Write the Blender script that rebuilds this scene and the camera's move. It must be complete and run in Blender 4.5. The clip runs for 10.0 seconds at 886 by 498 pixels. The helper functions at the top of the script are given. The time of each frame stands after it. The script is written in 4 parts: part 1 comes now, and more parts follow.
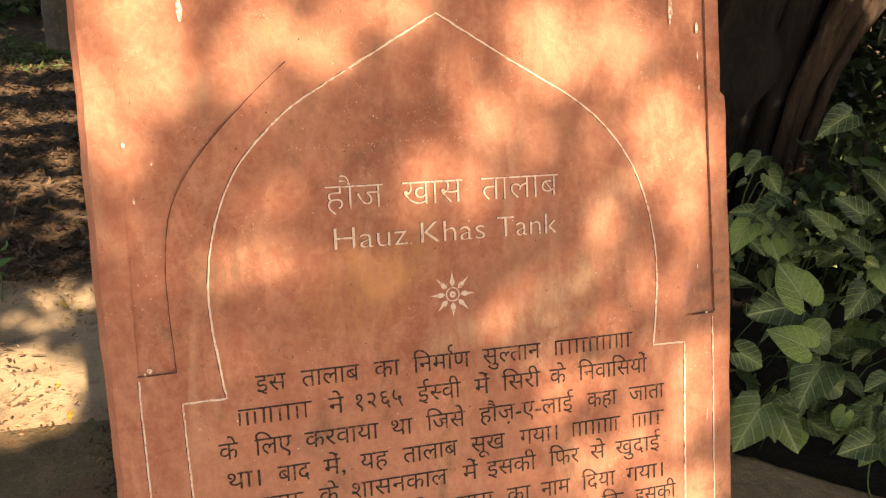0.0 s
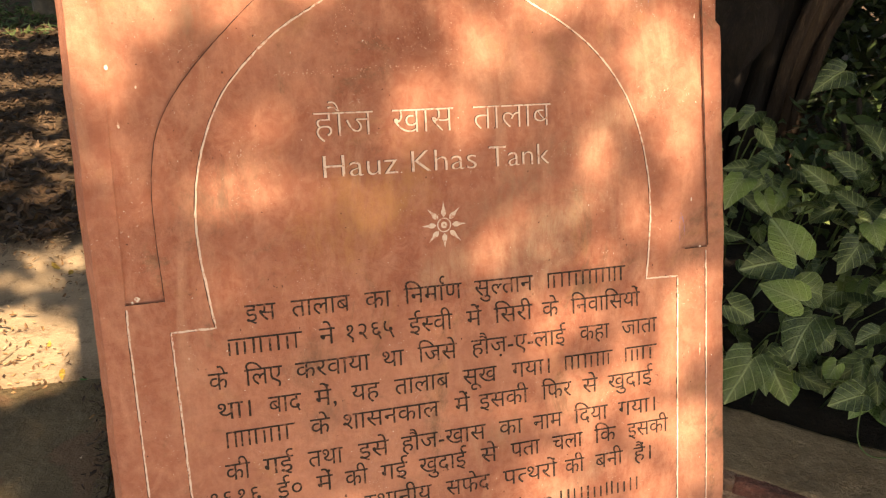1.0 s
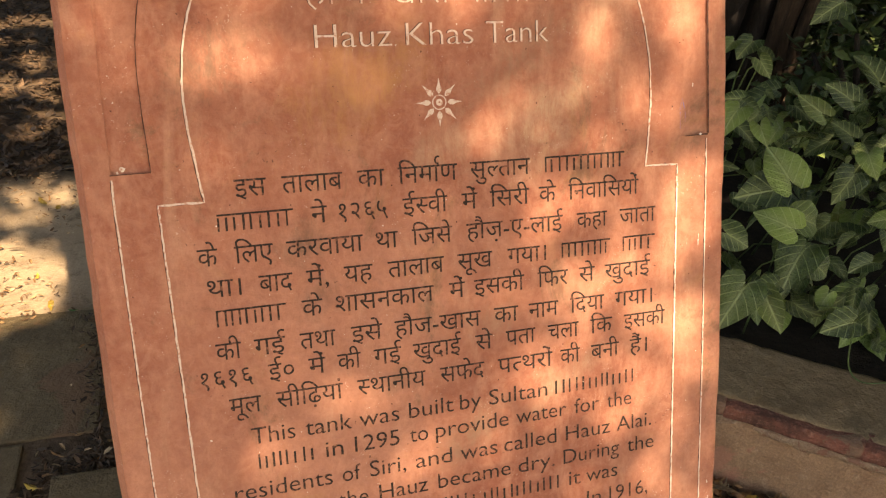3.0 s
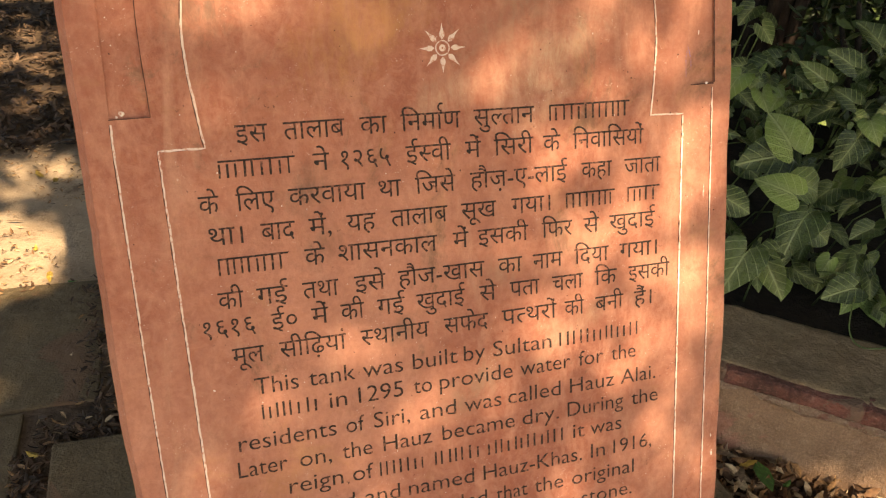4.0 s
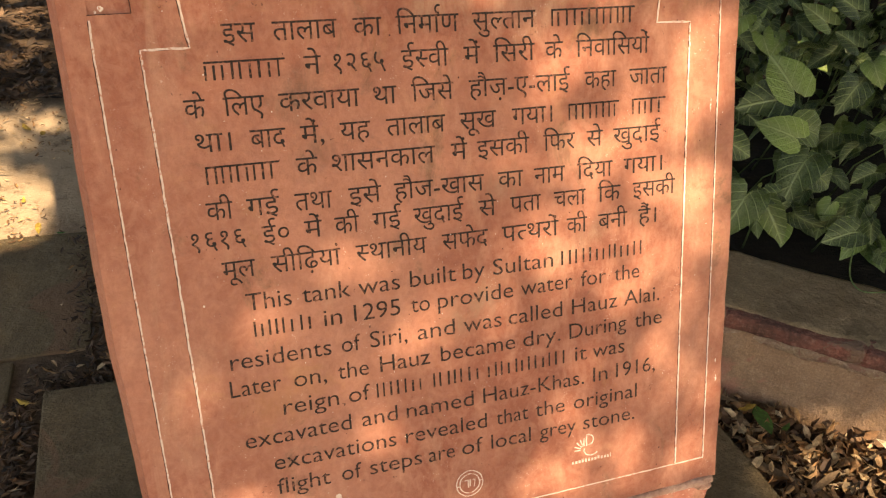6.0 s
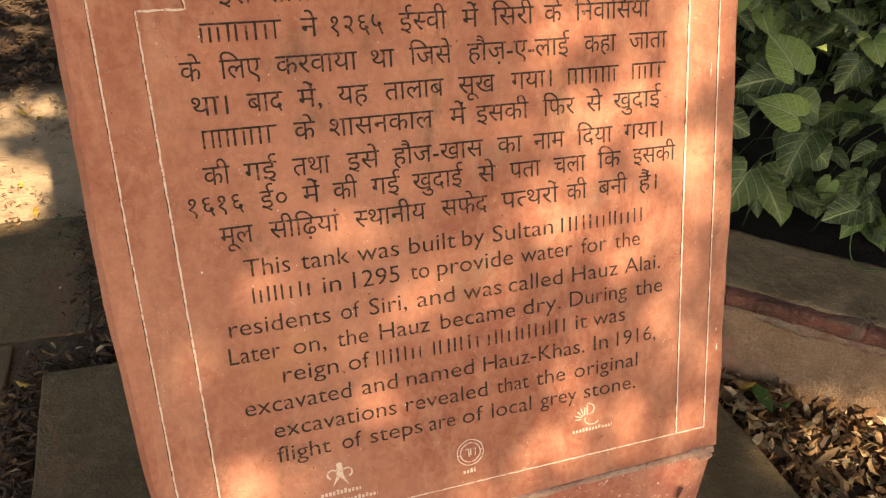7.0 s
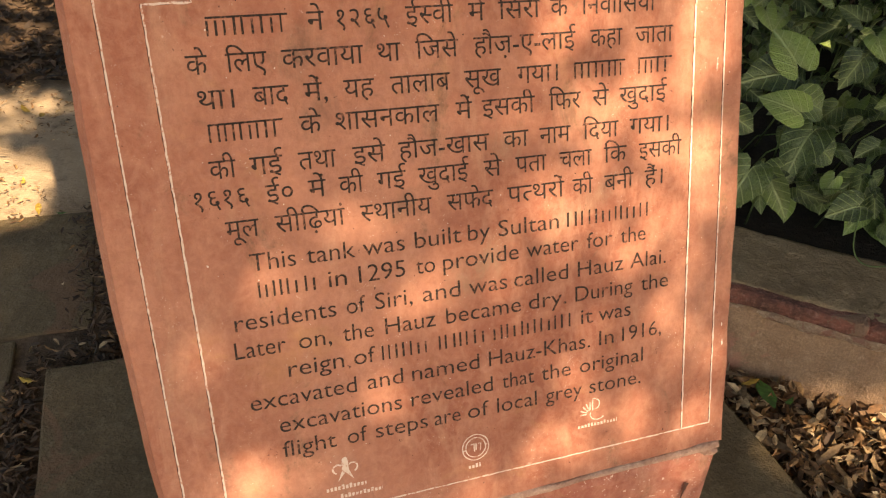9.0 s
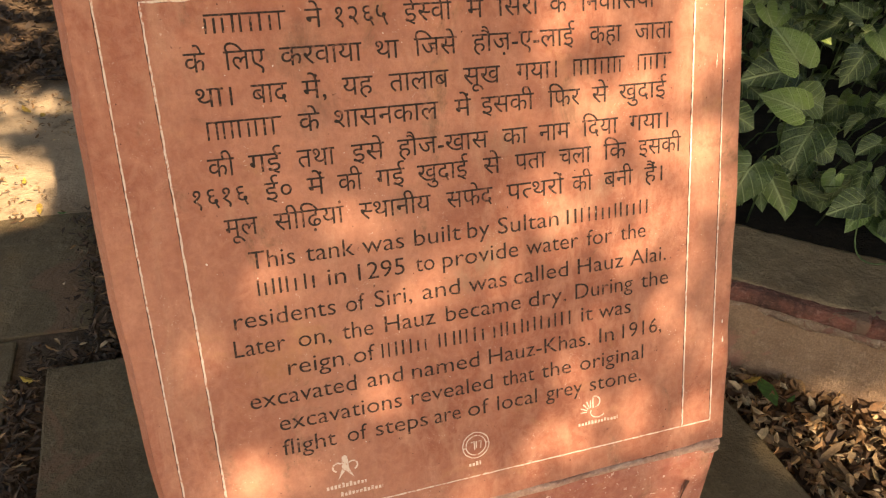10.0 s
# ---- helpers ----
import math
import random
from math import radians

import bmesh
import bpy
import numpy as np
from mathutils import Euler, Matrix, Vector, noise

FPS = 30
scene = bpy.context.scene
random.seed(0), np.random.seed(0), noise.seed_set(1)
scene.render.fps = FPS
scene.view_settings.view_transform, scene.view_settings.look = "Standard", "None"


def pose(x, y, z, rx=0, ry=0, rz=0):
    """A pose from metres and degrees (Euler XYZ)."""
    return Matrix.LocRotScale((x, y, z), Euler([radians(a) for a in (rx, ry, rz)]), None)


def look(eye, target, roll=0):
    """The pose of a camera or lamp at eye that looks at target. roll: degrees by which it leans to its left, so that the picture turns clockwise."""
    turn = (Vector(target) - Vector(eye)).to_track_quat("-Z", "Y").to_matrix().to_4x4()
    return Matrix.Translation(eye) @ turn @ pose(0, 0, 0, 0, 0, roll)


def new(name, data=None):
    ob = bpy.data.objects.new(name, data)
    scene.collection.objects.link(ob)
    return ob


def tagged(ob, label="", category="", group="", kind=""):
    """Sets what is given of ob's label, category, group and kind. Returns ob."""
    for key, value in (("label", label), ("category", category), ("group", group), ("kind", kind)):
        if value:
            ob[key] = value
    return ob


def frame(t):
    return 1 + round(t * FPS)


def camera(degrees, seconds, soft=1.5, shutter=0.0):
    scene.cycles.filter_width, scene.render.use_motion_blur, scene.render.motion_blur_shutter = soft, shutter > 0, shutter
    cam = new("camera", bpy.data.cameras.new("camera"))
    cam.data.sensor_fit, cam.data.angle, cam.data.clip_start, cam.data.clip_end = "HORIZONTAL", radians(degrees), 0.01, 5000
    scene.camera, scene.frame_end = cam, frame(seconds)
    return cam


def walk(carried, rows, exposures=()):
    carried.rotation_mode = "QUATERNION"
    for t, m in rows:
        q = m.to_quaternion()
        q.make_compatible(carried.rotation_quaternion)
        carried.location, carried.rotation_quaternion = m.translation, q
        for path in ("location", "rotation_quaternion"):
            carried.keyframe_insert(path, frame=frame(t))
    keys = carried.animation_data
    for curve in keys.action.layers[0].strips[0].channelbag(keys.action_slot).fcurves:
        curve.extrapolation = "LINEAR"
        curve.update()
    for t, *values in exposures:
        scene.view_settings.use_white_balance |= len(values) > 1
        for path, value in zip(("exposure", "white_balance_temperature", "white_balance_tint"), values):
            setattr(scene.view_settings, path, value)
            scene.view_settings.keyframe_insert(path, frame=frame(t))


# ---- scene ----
cam = camera(55.9, 10.0, soft=1.2)
# The stone leans back; its face is the plane y = 0 of this pose, x to its right, z up along it.
LEAN_BACK = 18.56
STONE = pose(0, 0, 0.928, -LEAN_BACK, 0, 0)
ROWS = [
    (0.0, (-0.221, -0.714, 0.201), (0.349, 1.189, -0.035), -2.6),
    (0.5, (-0.22, -0.713, 0.183), (0.358, 1.183, -0.082), -2.8),
    (1.0, (-0.22, -0.71, 0.163), (0.36, 1.179, -0.141), -2.7),
    (1.5, (-0.22, -0.708, 0.143), (0.368, 1.175, -0.185), -2.6),
    (2.0, (-0.22, -0.705, 0.12), (0.372, 1.17, -0.249), -2.5),
    (3.5, (-0.228, -0.701, 0.079), (0.364, 1.163, -0.339), -2.4),
    (4.0, (-0.23, -0.699, 0.063), (0.361, 1.158, -0.385), -2.6),
    (4.5, (-0.23, -0.696, 0.049), (0.36, 1.158, -0.416), -2.7),
    (5.0, (-0.228, -0.69, 0.034), (0.364, 1.159, -0.444), -2.7),
    (5.5, (-0.229, -0.684, 0.022), (0.366, 1.158, -0.479), -2.7),
    (7.0, (-0.232, -0.682, -0.013), (0.363, 1.149, -0.556), -3.1),
    (7.5, (-0.232, -0.682, -0.016), (0.363, 1.147, -0.564), -3.2),
    (8.0, (-0.234, -0.681, -0.017), (0.359, 1.149, -0.567), -3.2),
    (8.5, (-0.235, -0.68, -0.017), (0.359, 1.149, -0.567), -3.1),
    (9.0, (-0.236, -0.68, -0.016), (0.356, 1.15, -0.564), -3.1),
    (9.5, (-0.235, -0.68, -0.017), (0.355, 1.151, -0.564), -3.3),
    (10.0, (-0.234, -0.68, -0.018), (0.354, 1.151, -0.567), -3.3),
]
walk(cam, [(t, STONE @ look(eye, goal, roll)) for t, eye, goal, roll in ROWS],
     exposures=[(0.0, 1.62, 7600, 14), (10.0, 1.62, 7600, 14)])

# ---- light ----
SUN_WAY = Vector((-0.202, 1.248, -1.0)).normalized()     # the way the sunlight travels
world = bpy.data.worlds.new("sky")
scene.world = world
world.use_nodes = True
wn = world.node_tree.nodes
sky = wn.new("ShaderNodeTexSky")
sky.sky_type = "NISHITA"
sky.sun_disc = False
sky.sun_elevation = math.asin(-SUN_WAY.z)
sky.sun_rotation = math.atan2(-SUN_WAY.x, -SUN_WAY.y)
wn["Background"].inputs["Strength"].default_value = 0.108
world.node_tree.links.new(sky.outputs["Color"], wn["Background"].inputs["Color"])
sun_data = bpy.data.lights.new("sun", "SUN")
sun_data.energy, sun_data.angle, sun_data.color = 4.7, radians(0.53), (1.0, 0.875, 0.69)
sun = new("sun", sun_data)
sun.matrix_world = look((0, 0, 8), Vector((0, 0, 8)) + SUN_WAY)


# ---- materials ----
class Nodes:
    """Short hand for a procedural material."""

    def __init__(self, name):
        self.mat = bpy.data.materials.new(name)
        self.mat.use_nodes = True
        self.tree = self.mat.node_tree
        self.bsdf = self.tree.nodes["Principled BSDF"]

    def put(self, socket, value):
        if isinstance(value, bpy.types.NodeSocket):
            self.tree.links.new(value, socket)
        elif value is not None:
            if isinstance(value, tuple) and len(value) == 3 and socket.type == "RGBA":
                value = (*value, 1)
            socket.default_value = value

    def coords(self, kind="Object", scale=(1, 1, 1)):
        c = self.tree.nodes.new("ShaderNodeTexCoord").outputs[kind]
        m = self.tree.nodes.new("ShaderNodeMapping")
        m.inputs["Scale"].default_value = scale
        self.put(m.inputs["Vector"], c)
        return m.outputs["Vector"]

    def noise(self, vec, scale, detail=4, rough=0.55, warp=0.0):
        n = self.tree.nodes.new("ShaderNodeTexNoise")
        self.put(n.inputs["Vector"], vec)
        n.inputs["Scale"].default_value, n.inputs["Detail"].default_value = scale, detail
        n.inputs["Roughness"].default_value, n.inputs["Distortion"].default_value = rough, warp
        return n.outputs["Fac"]

    def voronoi(self, vec, scale, feature="F1"):
        n = self.tree.nodes.new("ShaderNodeTexVoronoi")
        n.feature = feature
        self.put(n.inputs["Vector"], vec)
        n.inputs["Scale"].default_value = scale
        return n.outputs["Distance"]

    def step(self, value, low, high, to0=0.0, to1=1.0):
        n = self.tree.nodes.new("ShaderNodeMapRange")
        n.interpolation_type = "SMOOTHSTEP"
        self.put(n.inputs["Value"], value)
        n.inputs["From Min"].default_value, n.inputs["From Max"].default_value = low, high
        n.inputs["To Min"].default_value, n.inputs["To Max"].default_value = to0, to1
        return n.outputs["Result"]

    def math(self, op, a, b=None):
        n = self.tree.nodes.new("ShaderNodeMath")
        n.operation = op
        self.put(n.inputs[0], a)
        self.put(n.inputs[1], b)
        return n.outputs[0]

    def mix(self, fac, a, b, blend="MIX"):
        n = self.tree.nodes.new("ShaderNodeMix")
        n.data_type, n.blend_type = "RGBA", blend
        self.put(n.inputs[0], fac)
        self.put(n.inputs[6], a)
        self.put(n.inputs[7], b)
        return n.outputs[2]

    def each(self):
        return self.tree.nodes.new("ShaderNodeObjectInfo").outputs["Random"]

    def island(self):
        return self.tree.nodes.new("ShaderNodeNewGeometry").outputs["Random Per Island"]

    def ramp(self, value, *stops):
        n = self.tree.nodes.new("ShaderNodeValToRGB")
        self.put(n.inputs[0], value)
        r = n.color_ramp
        for i, (at, colour) in enumerate(stops):
            e = r.elements[i] if i < 2 else r.elements.new(at)
            e.position, e.color = at, (*colour, 1)
        return n.outputs["Color"]

    def uv(self):
        n = self.tree.nodes.new("ShaderNodeSeparateXYZ")
        self.put(n.inputs[0], self.tree.nodes.new("ShaderNodeTexCoord").outputs["UV"])
        return n.outputs[0], n.outputs[1]

    def bump(self, height, strength, distance=0.01):
        n = self.tree.nodes.new("ShaderNodeBump")
        n.inputs["Strength"].default_value, n.inputs["Distance"].default_value = strength, distance
        self.put(n.inputs["Height"], height)
        self.put(self.bsdf.inputs["Normal"], n.outputs["Normal"])

    def done(self, colour, rough=0.8, spec=0.3, **more):
        self.put(self.bsdf.inputs["Base Color"], colour)
        self.put(self.bsdf.inputs["Roughness"], rough)
        self.put(self.bsdf.inputs["Specular IOR Level"], spec)
        for key, value in more.items():
            self.put(self.bsdf.inputs[key.replace("_", " ")], value)
        return self.mat


def sandstone(name, base, pale, deep, spots=0.0, stains=(), fleck=190, chalk=0.45):
    n = Nodes(name)
    v = n.coords()
    brush = n.coords(scale=(1.0, 1.0, 0.4))
    slant = n.tree.nodes.new("ShaderNodeMapping")
    slant.inputs["Rotation"].default_value = (0, radians(38), 0)
    slant.inputs["Scale"].default_value = (1.0, 1.0, 0.3)
    n.put(slant.inputs["Vector"], n.tree.nodes.new("ShaderNodeTexCoord").outputs["Object"])
    cloud = n.noise(v, 6, 6, 0.62, 0.7)
    grain = n.noise(v, 150, 5, 0.75)
    wipe = n.noise(brush, 34, 6, 0.7, 0.5)
    swab = n.noise(slant.outputs["Vector"], 22, 6, 0.7, 0.8)
    c = n.mix(n.step(cloud, 0.34, 0.66), deep, base)
    c = n.mix(n.step(n.noise(v, 3.1, 3, 0.5), 0.45, 0.7, 0, 0.5), c, pale)
    c = n.mix(n.step(wipe, 0.46, 0.74, 0, 0.78), c, pale)
    c = n.mix(n.step(swab, 0.52, 0.72, 0, 0.6), c, tuple(0.5 * (x + y) for x, y in zip(pale, (0.5, 0.3, 0.18))))
    c = n.mix(n.step(n.noise(v, 12, 7, 0.75, 1.2), 0.55, 0.70, 0, 0.55), c, (0.44, 0.22, 0.10))
    c = n.mix(n.step(n.noise(n.coords(scale=(1.1, 1, 0.8)), 10.5, 7, 0.75, 0.8), 0.56, 0.69, 0, 0.72), c, (0.16, 0.10, 0.055))
    c = n.mix(n.step(grain, 0.3, 0.72, 0.3, 0.0), c, (0.19, 0.06, 0.035))
    c = n.mix(n.step(n.noise(v, 70, 6, 0.8, 0.6), 0.42, 0.66, 0, 0.32), c, pale)
    c = n.mix(n.step(n.noise(n.coords(scale=(1, 1.2, 0.9)), 48, 6, 0.8, 0.4), 0.5, 0.7, 0, 0.26), c, (0.22, 0.075, 0.04))
    bent = n.tree.nodes.new("ShaderNodeMix")
    bent.data_type = "VECTOR"
    bent.inputs[0].default_value = 0.02
    n.put(bent.inputs[4], v)
    warp = n.tree.nodes.new("ShaderNodeTexNoise")
    warp.inputs["Scale"].default_value = 180
    n.put(warp.inputs["Vector"], v)
    n.put(bent.inputs[5], warp.outputs["Color"])
    blot = n.noise(v, 26, 8, 0.8, 0.9)
    mottle = n.step(n.noise(slant.outputs["Vector"], 75, 6, 0.8, 0.5), 0.34, 0.62, 0.15, 1.0)
    for (x, z, rx, rz, tint, amount) in stains:
        m = n.tree.nodes.new("ShaderNodeMapping")
        m.vector_type = "TEXTURE"
        m.inputs["Location"].default_value, m.inputs["Scale"].default_value = (x, 0, z), (rx, 1, rz)
        m.inputs["Rotation"].default_value = (0, radians(-35), 0)
        n.put(m.inputs["Vector"], v)
        d = n.tree.nodes.new("ShaderNodeVectorMath")
        d.operation = "LENGTH"
        n.put(d.inputs[0], m.outputs["Vector"])
        reach = n.math("ADD", d.outputs["Value"], n.math("MULTIPLY", n.math("SUBTRACT", blot, 0.5), 3.2))
        c = n.mix(n.math("MULTIPLY", n.step(reach, 0.0, 1.3, amount, 0), mottle), c, tint)
    speck = n.math("MULTIPLY", n.step(n.voronoi(bent.outputs[1], fleck), 0.10, 0.2, 1, 0), n.step(n.noise(v, 21, 5, 0.7), 0.53 - spots, 0.63 - spots))
    c = n.mix(n.math("MULTIPLY", speck, chalk), c, (0.70, 0.52, 0.40))
    pit = n.math("MULTIPLY", n.step(n.voronoi(bent.outputs[1], 105), 0.06, 0.15, 1, 0), n.step(n.noise(v, 17, 4), 0.57, 0.64))
    c = n.mix(n.math("MULTIPLY", pit, 0.75), c, (0.06, 0.025, 0.02))
    h = n.math("ADD", n.math("MULTIPLY", grain, 0.5), n.math("MULTIPLY", n.noise(v, 36, 7, 0.75), 1.2))
    n.bump(n.math("SUBTRACT", h, n.math("MULTIPLY", pit, 0.8)), 0.6, 0.004)
    return n.done(c, n.step(wipe, 0.3, 0.8, 0.6, 0.8), 0.3)


def rough_stone(name, base, pale, deep, scale=6, bump=0.5, coat=None, stretch=1.0):
    n = Nodes(name)
    v = n.coords(scale=(1, 1, stretch))
    a, b, g = n.noise(v, scale, 6, 0.62, 0.5), n.noise(v, scale * 5, 5, 0.65), n.noise(v, 210, 3, 0.7)
    c = n.mix(n.step(a, 0.33, 0.67), deep, base)
    c = n.mix(n.step(b, 0.48, 0.75, 0, 0.6), c, pale)
    c = n.mix(n.step(g, 0.35, 0.7, 0.35, 0), c, tuple(0.35 * x for x in deep))
    if coat:
        c = n.mix(n.step(n.noise(v, scale * 0.7, 6, 0.62, 0.9), 0.56, 0.62, 0, 0.75), c, coat)
    n.bump(n.math("ADD", n.math("MULTIPLY", b, 1.0), n.math("MULTIPLY", g, 0.3)), bump, 0.01)
    return n.done(c, 0.88, 0.25)


def paint(name, colour, worn, wear=0.6, scale=240):
    n = Nodes(name)
    v = n.coords()
    f = n.step(n.noise(v, scale, 5, 0.75), wear - 0.06, wear + 0.08)
    f = n.math("MAXIMUM", f, n.step(n.noise(v, 26, 4, 0.7), wear + 0.05, wear + 0.17, 0, 0.8))
    n.bump(n.noise(v, 300, 3), 0.4, 0.002)
    return n.done(n.mix(f, colour, worn), 0.75, 0.25)


def leaf_green(name, dark, light, vein, vein_width=0.018, ribs=6.0):
    n = Nodes(name)
    u, w = n.uv()
    a = n.math("ABSOLUTE", n.math("SUBTRACT", u, 0.5))
    mid = n.step(a, vein_width * 0.5, vein_width * 1.5, 1, 0)
    slant = n.math("MULTIPLY", n.math("SUBTRACT", w, n.math("MULTIPLY", a, 0.75)), ribs)
    wave = n.math("ABSOLUTE", n.math("SUBTRACT", n.math("FRACT", slant), 0.5))
    side = n.step(wave, vein_width * 1.6, vein_width * 4.5, 0.85, 0)
    lines = n.math("MAXIMUM", mid, side)
    v = n.coords()
    mott = n.noise(v, 9, 5, 0.65)
    flat = n.tree.nodes.new("ShaderNodeTexCoord").outputs["UV"]
    net = n.step(n.voronoi(flat, 16, "DISTANCE_TO_EDGE"), 0.02, 0.09, 0.35, 0)
    r = n.each()
    c = n.mix(n.step(r, 0.3, 1.0), dark, light)
    c = n.mix(n.step(r, 0.86, 0.9, 0, 0.8), c, tuple(1.9 * x for x in light))
    c = n.mix(n.step(mott, 0.4, 0.75, 0.0, 0.4), c, tuple(1.4 * x for x in light))
    c = n.mix(n.step(a, 0.02, 0.2, 0.5, 0), c, tuple(0.6 * x for x in vein))
    c = n.mix(n.math("MULTIPLY", net, 0.25), c, vein)
    c = n.mix(n.math("MULTIPLY", lines, 0.55), c, vein)
    c = n.mix(n.step(n.noise(v, 4, 6, 0.75), 0.62, 0.72, 0, 0.55), c, (0.09, 0.07, 0.02))
    n.bump(n.math("SUBTRACT", mott, n.math("MULTIPLY", lines, 1.2)), 0.45, 0.05)
    return n.done(c, n.step(mott, 0.3, 0.7, 0.28, 0.45), 0.45)


def scattered(name, *stops, rough=0.75, bump=0.4):
    n = Nodes(name)
    c = n.ramp(n.island(), *stops)
    v = n.coords()
    g = n.noise(v, 90, 4, 0.65)
    c = n.mix(n.step(g, 0.35, 0.7, 0.55, 0), c, (0.03, 0.02, 0.012))
    n.bump(g, bump, 0.004)
    return n.done(c, rough, 0.3)


CREAM, OCHRE, SOOT, GREY = (0.52, 0.36, 0.22), (0.42, 0.2, 0.075), (0.13, 0.085, 0.05), (0.30, 0.19, 0.115)
STAINS = ((0.10, 0.055, 0.085, 0.022, CREAM, 0.55), (0.075, 0.105, 0.07, 0.026, GREY, 0.55), (0.0, 0.03, 0.04, 0.02, CREAM, 0.45), (0.10, 0.02, 0.06, 0.014, CREAM, 0.4),
          (-0.07, 0.09, 0.07, 0.045, OCHRE, 0.85), (-0.19, 0.11, 0.04, 0.028, SOOT, 0.75), (-0.125, -0.04, 0.03, 0.024, SOOT, 0.65), (-0.12, -0.09, 0.025, 0.018, SOOT, 0.55),
          (-0.05, -0.175, 0.025, 0.012, SOOT, 0.55), (0.02, -0.24, 0.05, 0.022, GREY, 0.6), (0.05, -0.13, 0.03, 0.02, GREY, 0.5), (-0.21, 0.25, 0.03, 0.025, GREY, 0.6),
          (-0.02, 0.315, 0.07, 0.012, GREY, 0.6), (0.19, 0.29, 0.03, 0.04, GREY, 0.45), (0.17, 0.155, 0.06, 0.02, CREAM, 0.4), (-0.16, -0.30, 0.05, 0.03, OCHRE, 0.4), (0.12, -0.2, 0.06, 0.012, CREAM, 0.45))
RED = sandstone("red_sandstone", (0.405, 0.154, 0.087), (0.54, 0.262, 0.162), (0.31, 0.105, 0.058), 0.025, STAINS)
RED_BASE = sandstone("red_sandstone_base", (0.38, 0.125, 0.08), (0.55, 0.28, 0.19), (0.30, 0.10, 0.06), spots=0.2, fleck=100, chalk=0.9)
INK = paint("black_letter_paint", (0.026, 0.018, 0.013), (0.24, 0.10, 0.06), 0.57)
CHALK = paint("white_line_paint", (0.68, 0.54, 0.42), (0.48, 0.21, 0.13), 0.56)
# shade painted at carved edges; also the dark of steps, pits and crack
SHADE_DIRT = paint("groove_shade_and_dirt", (0.075, 0.033, 0.022), (0.22, 0.09, 0.05), 0.62)
SPLASH = paint("whitewash_splash", (0.72, 0.64, 0.52), (0.5, 0.24, 0.15), 0.52, 330)
SCRATCH = paint("pale_scratch", (0.6, 0.38, 0.26), (0.45, 0.17, 0.1), 0.47, 420)
CRAYON = paint("blue_crayon", (0.26, 0.2, 0.36), (0.42, 0.18, 0.12), 0.47, 260)
MORTAR = rough_stone("mortar", (0.5, 0.33, 0.24), (0.6, 0.45, 0.34), (0.36, 0.2, 0.14), 18, 0.7)
PAVING = rough_stone("grey_paving_stone", (0.21, 0.145, 0.072), (0.29, 0.21, 0.115), (0.14, 0.095, 0.046), 6, 0.9, (0.21, 0.115, 0.06))
CAP = rough_stone("kerb_cap_stone", (0.34, 0.24, 0.132), (0.44, 0.325, 0.19), (0.23, 0.155, 0.082), 9, 0.9)
PLASTER = rough_stone("kerb_plaster", (0.41, 0.255, 0.145), (0.51, 0.345, 0.215), (0.29, 0.17, 0.095), 7, 0.9, (0.37, 0.165, 0.105))
BEDDING = rough_stone("crumbling_mortar", (0.46, 0.31, 0.19), (0.6, 0.45, 0.31), (0.28, 0.17, 0.11), 26, 1.0, (0.27, 0.12, 0.08))
BRICK = rough_stone("red_brick_edge", (0.30, 0.115, 0.075), (0.38, 0.20, 0.14), (0.12, 0.055, 0.038), 20, 0.9, (0.22, 0.145, 0.09))
SOIL = rough_stone("dark_leafy_soil", (0.035, 0.025, 0.016), (0.07, 0.05, 0.03), (0.018, 0.013, 0.009), 12, 0.9)
# one bark in two tones: deep shade and sunlight put into the colour
SHADED_BARK = rough_stone("fig_bark_in_shade", (0.026, 0.019, 0.013), (0.055, 0.038, 0.024), (0.013, 0.009, 0.007), 14, 1.0, None, 0.16)
LIT_BARK = rough_stone("fig_bark_in_sun", (0.07, 0.043, 0.025), (0.15, 0.095, 0.055), (0.028, 0.018, 0.012), 14, 1.0, None, 0.16)
BARK_GREY = rough_stone("grey_bark", (0.16, 0.13, 0.095), (0.26, 0.21, 0.155), (0.07, 0.055, 0.04), 5, 0.9)
ARROW_LEAF = leaf_green("arrowhead_leaf", (0.02, 0.04, 0.009), (0.115, 0.16, 0.034), (0.36, 0.42, 0.17))
SHRUB_LEAF = scattered("shrub_leaves", (0.0, (0.022, 0.045, 0.012)), (0.5, (0.045, 0.08, 0.02)), (1.0, (0.09, 0.135, 0.035)), rough=0.5)
CROWN_LEAF = scattered("crown_leaves", (0.0, (0.04, 0.07, 0.02)), (1.0, (0.08, 0.12, 0.035)), rough=0.5)
DRY_LEAF = scattered("dry_leaves", (0.0, (0.07, 0.04, 0.022)), (0.4, (0.15, 0.08, 0.04)), (0.75, (0.26, 0.15, 0.08)), (0.93, (0.38, 0.26, 0.15)), (1.0, (0.42, 0.26, 0.05)))
PALE_LEAF = scattered("curled_dry_leaves", (0.0, (0.06, 0.032, 0.017)), (0.3, (0.22, 0.105, 0.042)), (0.65, (0.46, 0.25, 0.10)), (0.9, (0.66, 0.44, 0.22)), (1.0, (0.72, 0.56, 0.34)))
OLD_LEAF = scattered("rotting_leaves", (0.0, (0.045, 0.027, 0.015)), (0.6, (0.11, 0.062, 0.032)), (1.0, (0.2, 0.115, 0.06)))
STRAW = scattered("dry_twigs", (0.0, (0.14, 0.085, 0.045)), (1.0, (0.46, 0.32, 0.18)))
GRASS = scattered("grass_blades", (0.0, (0.05, 0.09, 0.025)), (1.0, (0.12, 0.16, 0.05)))
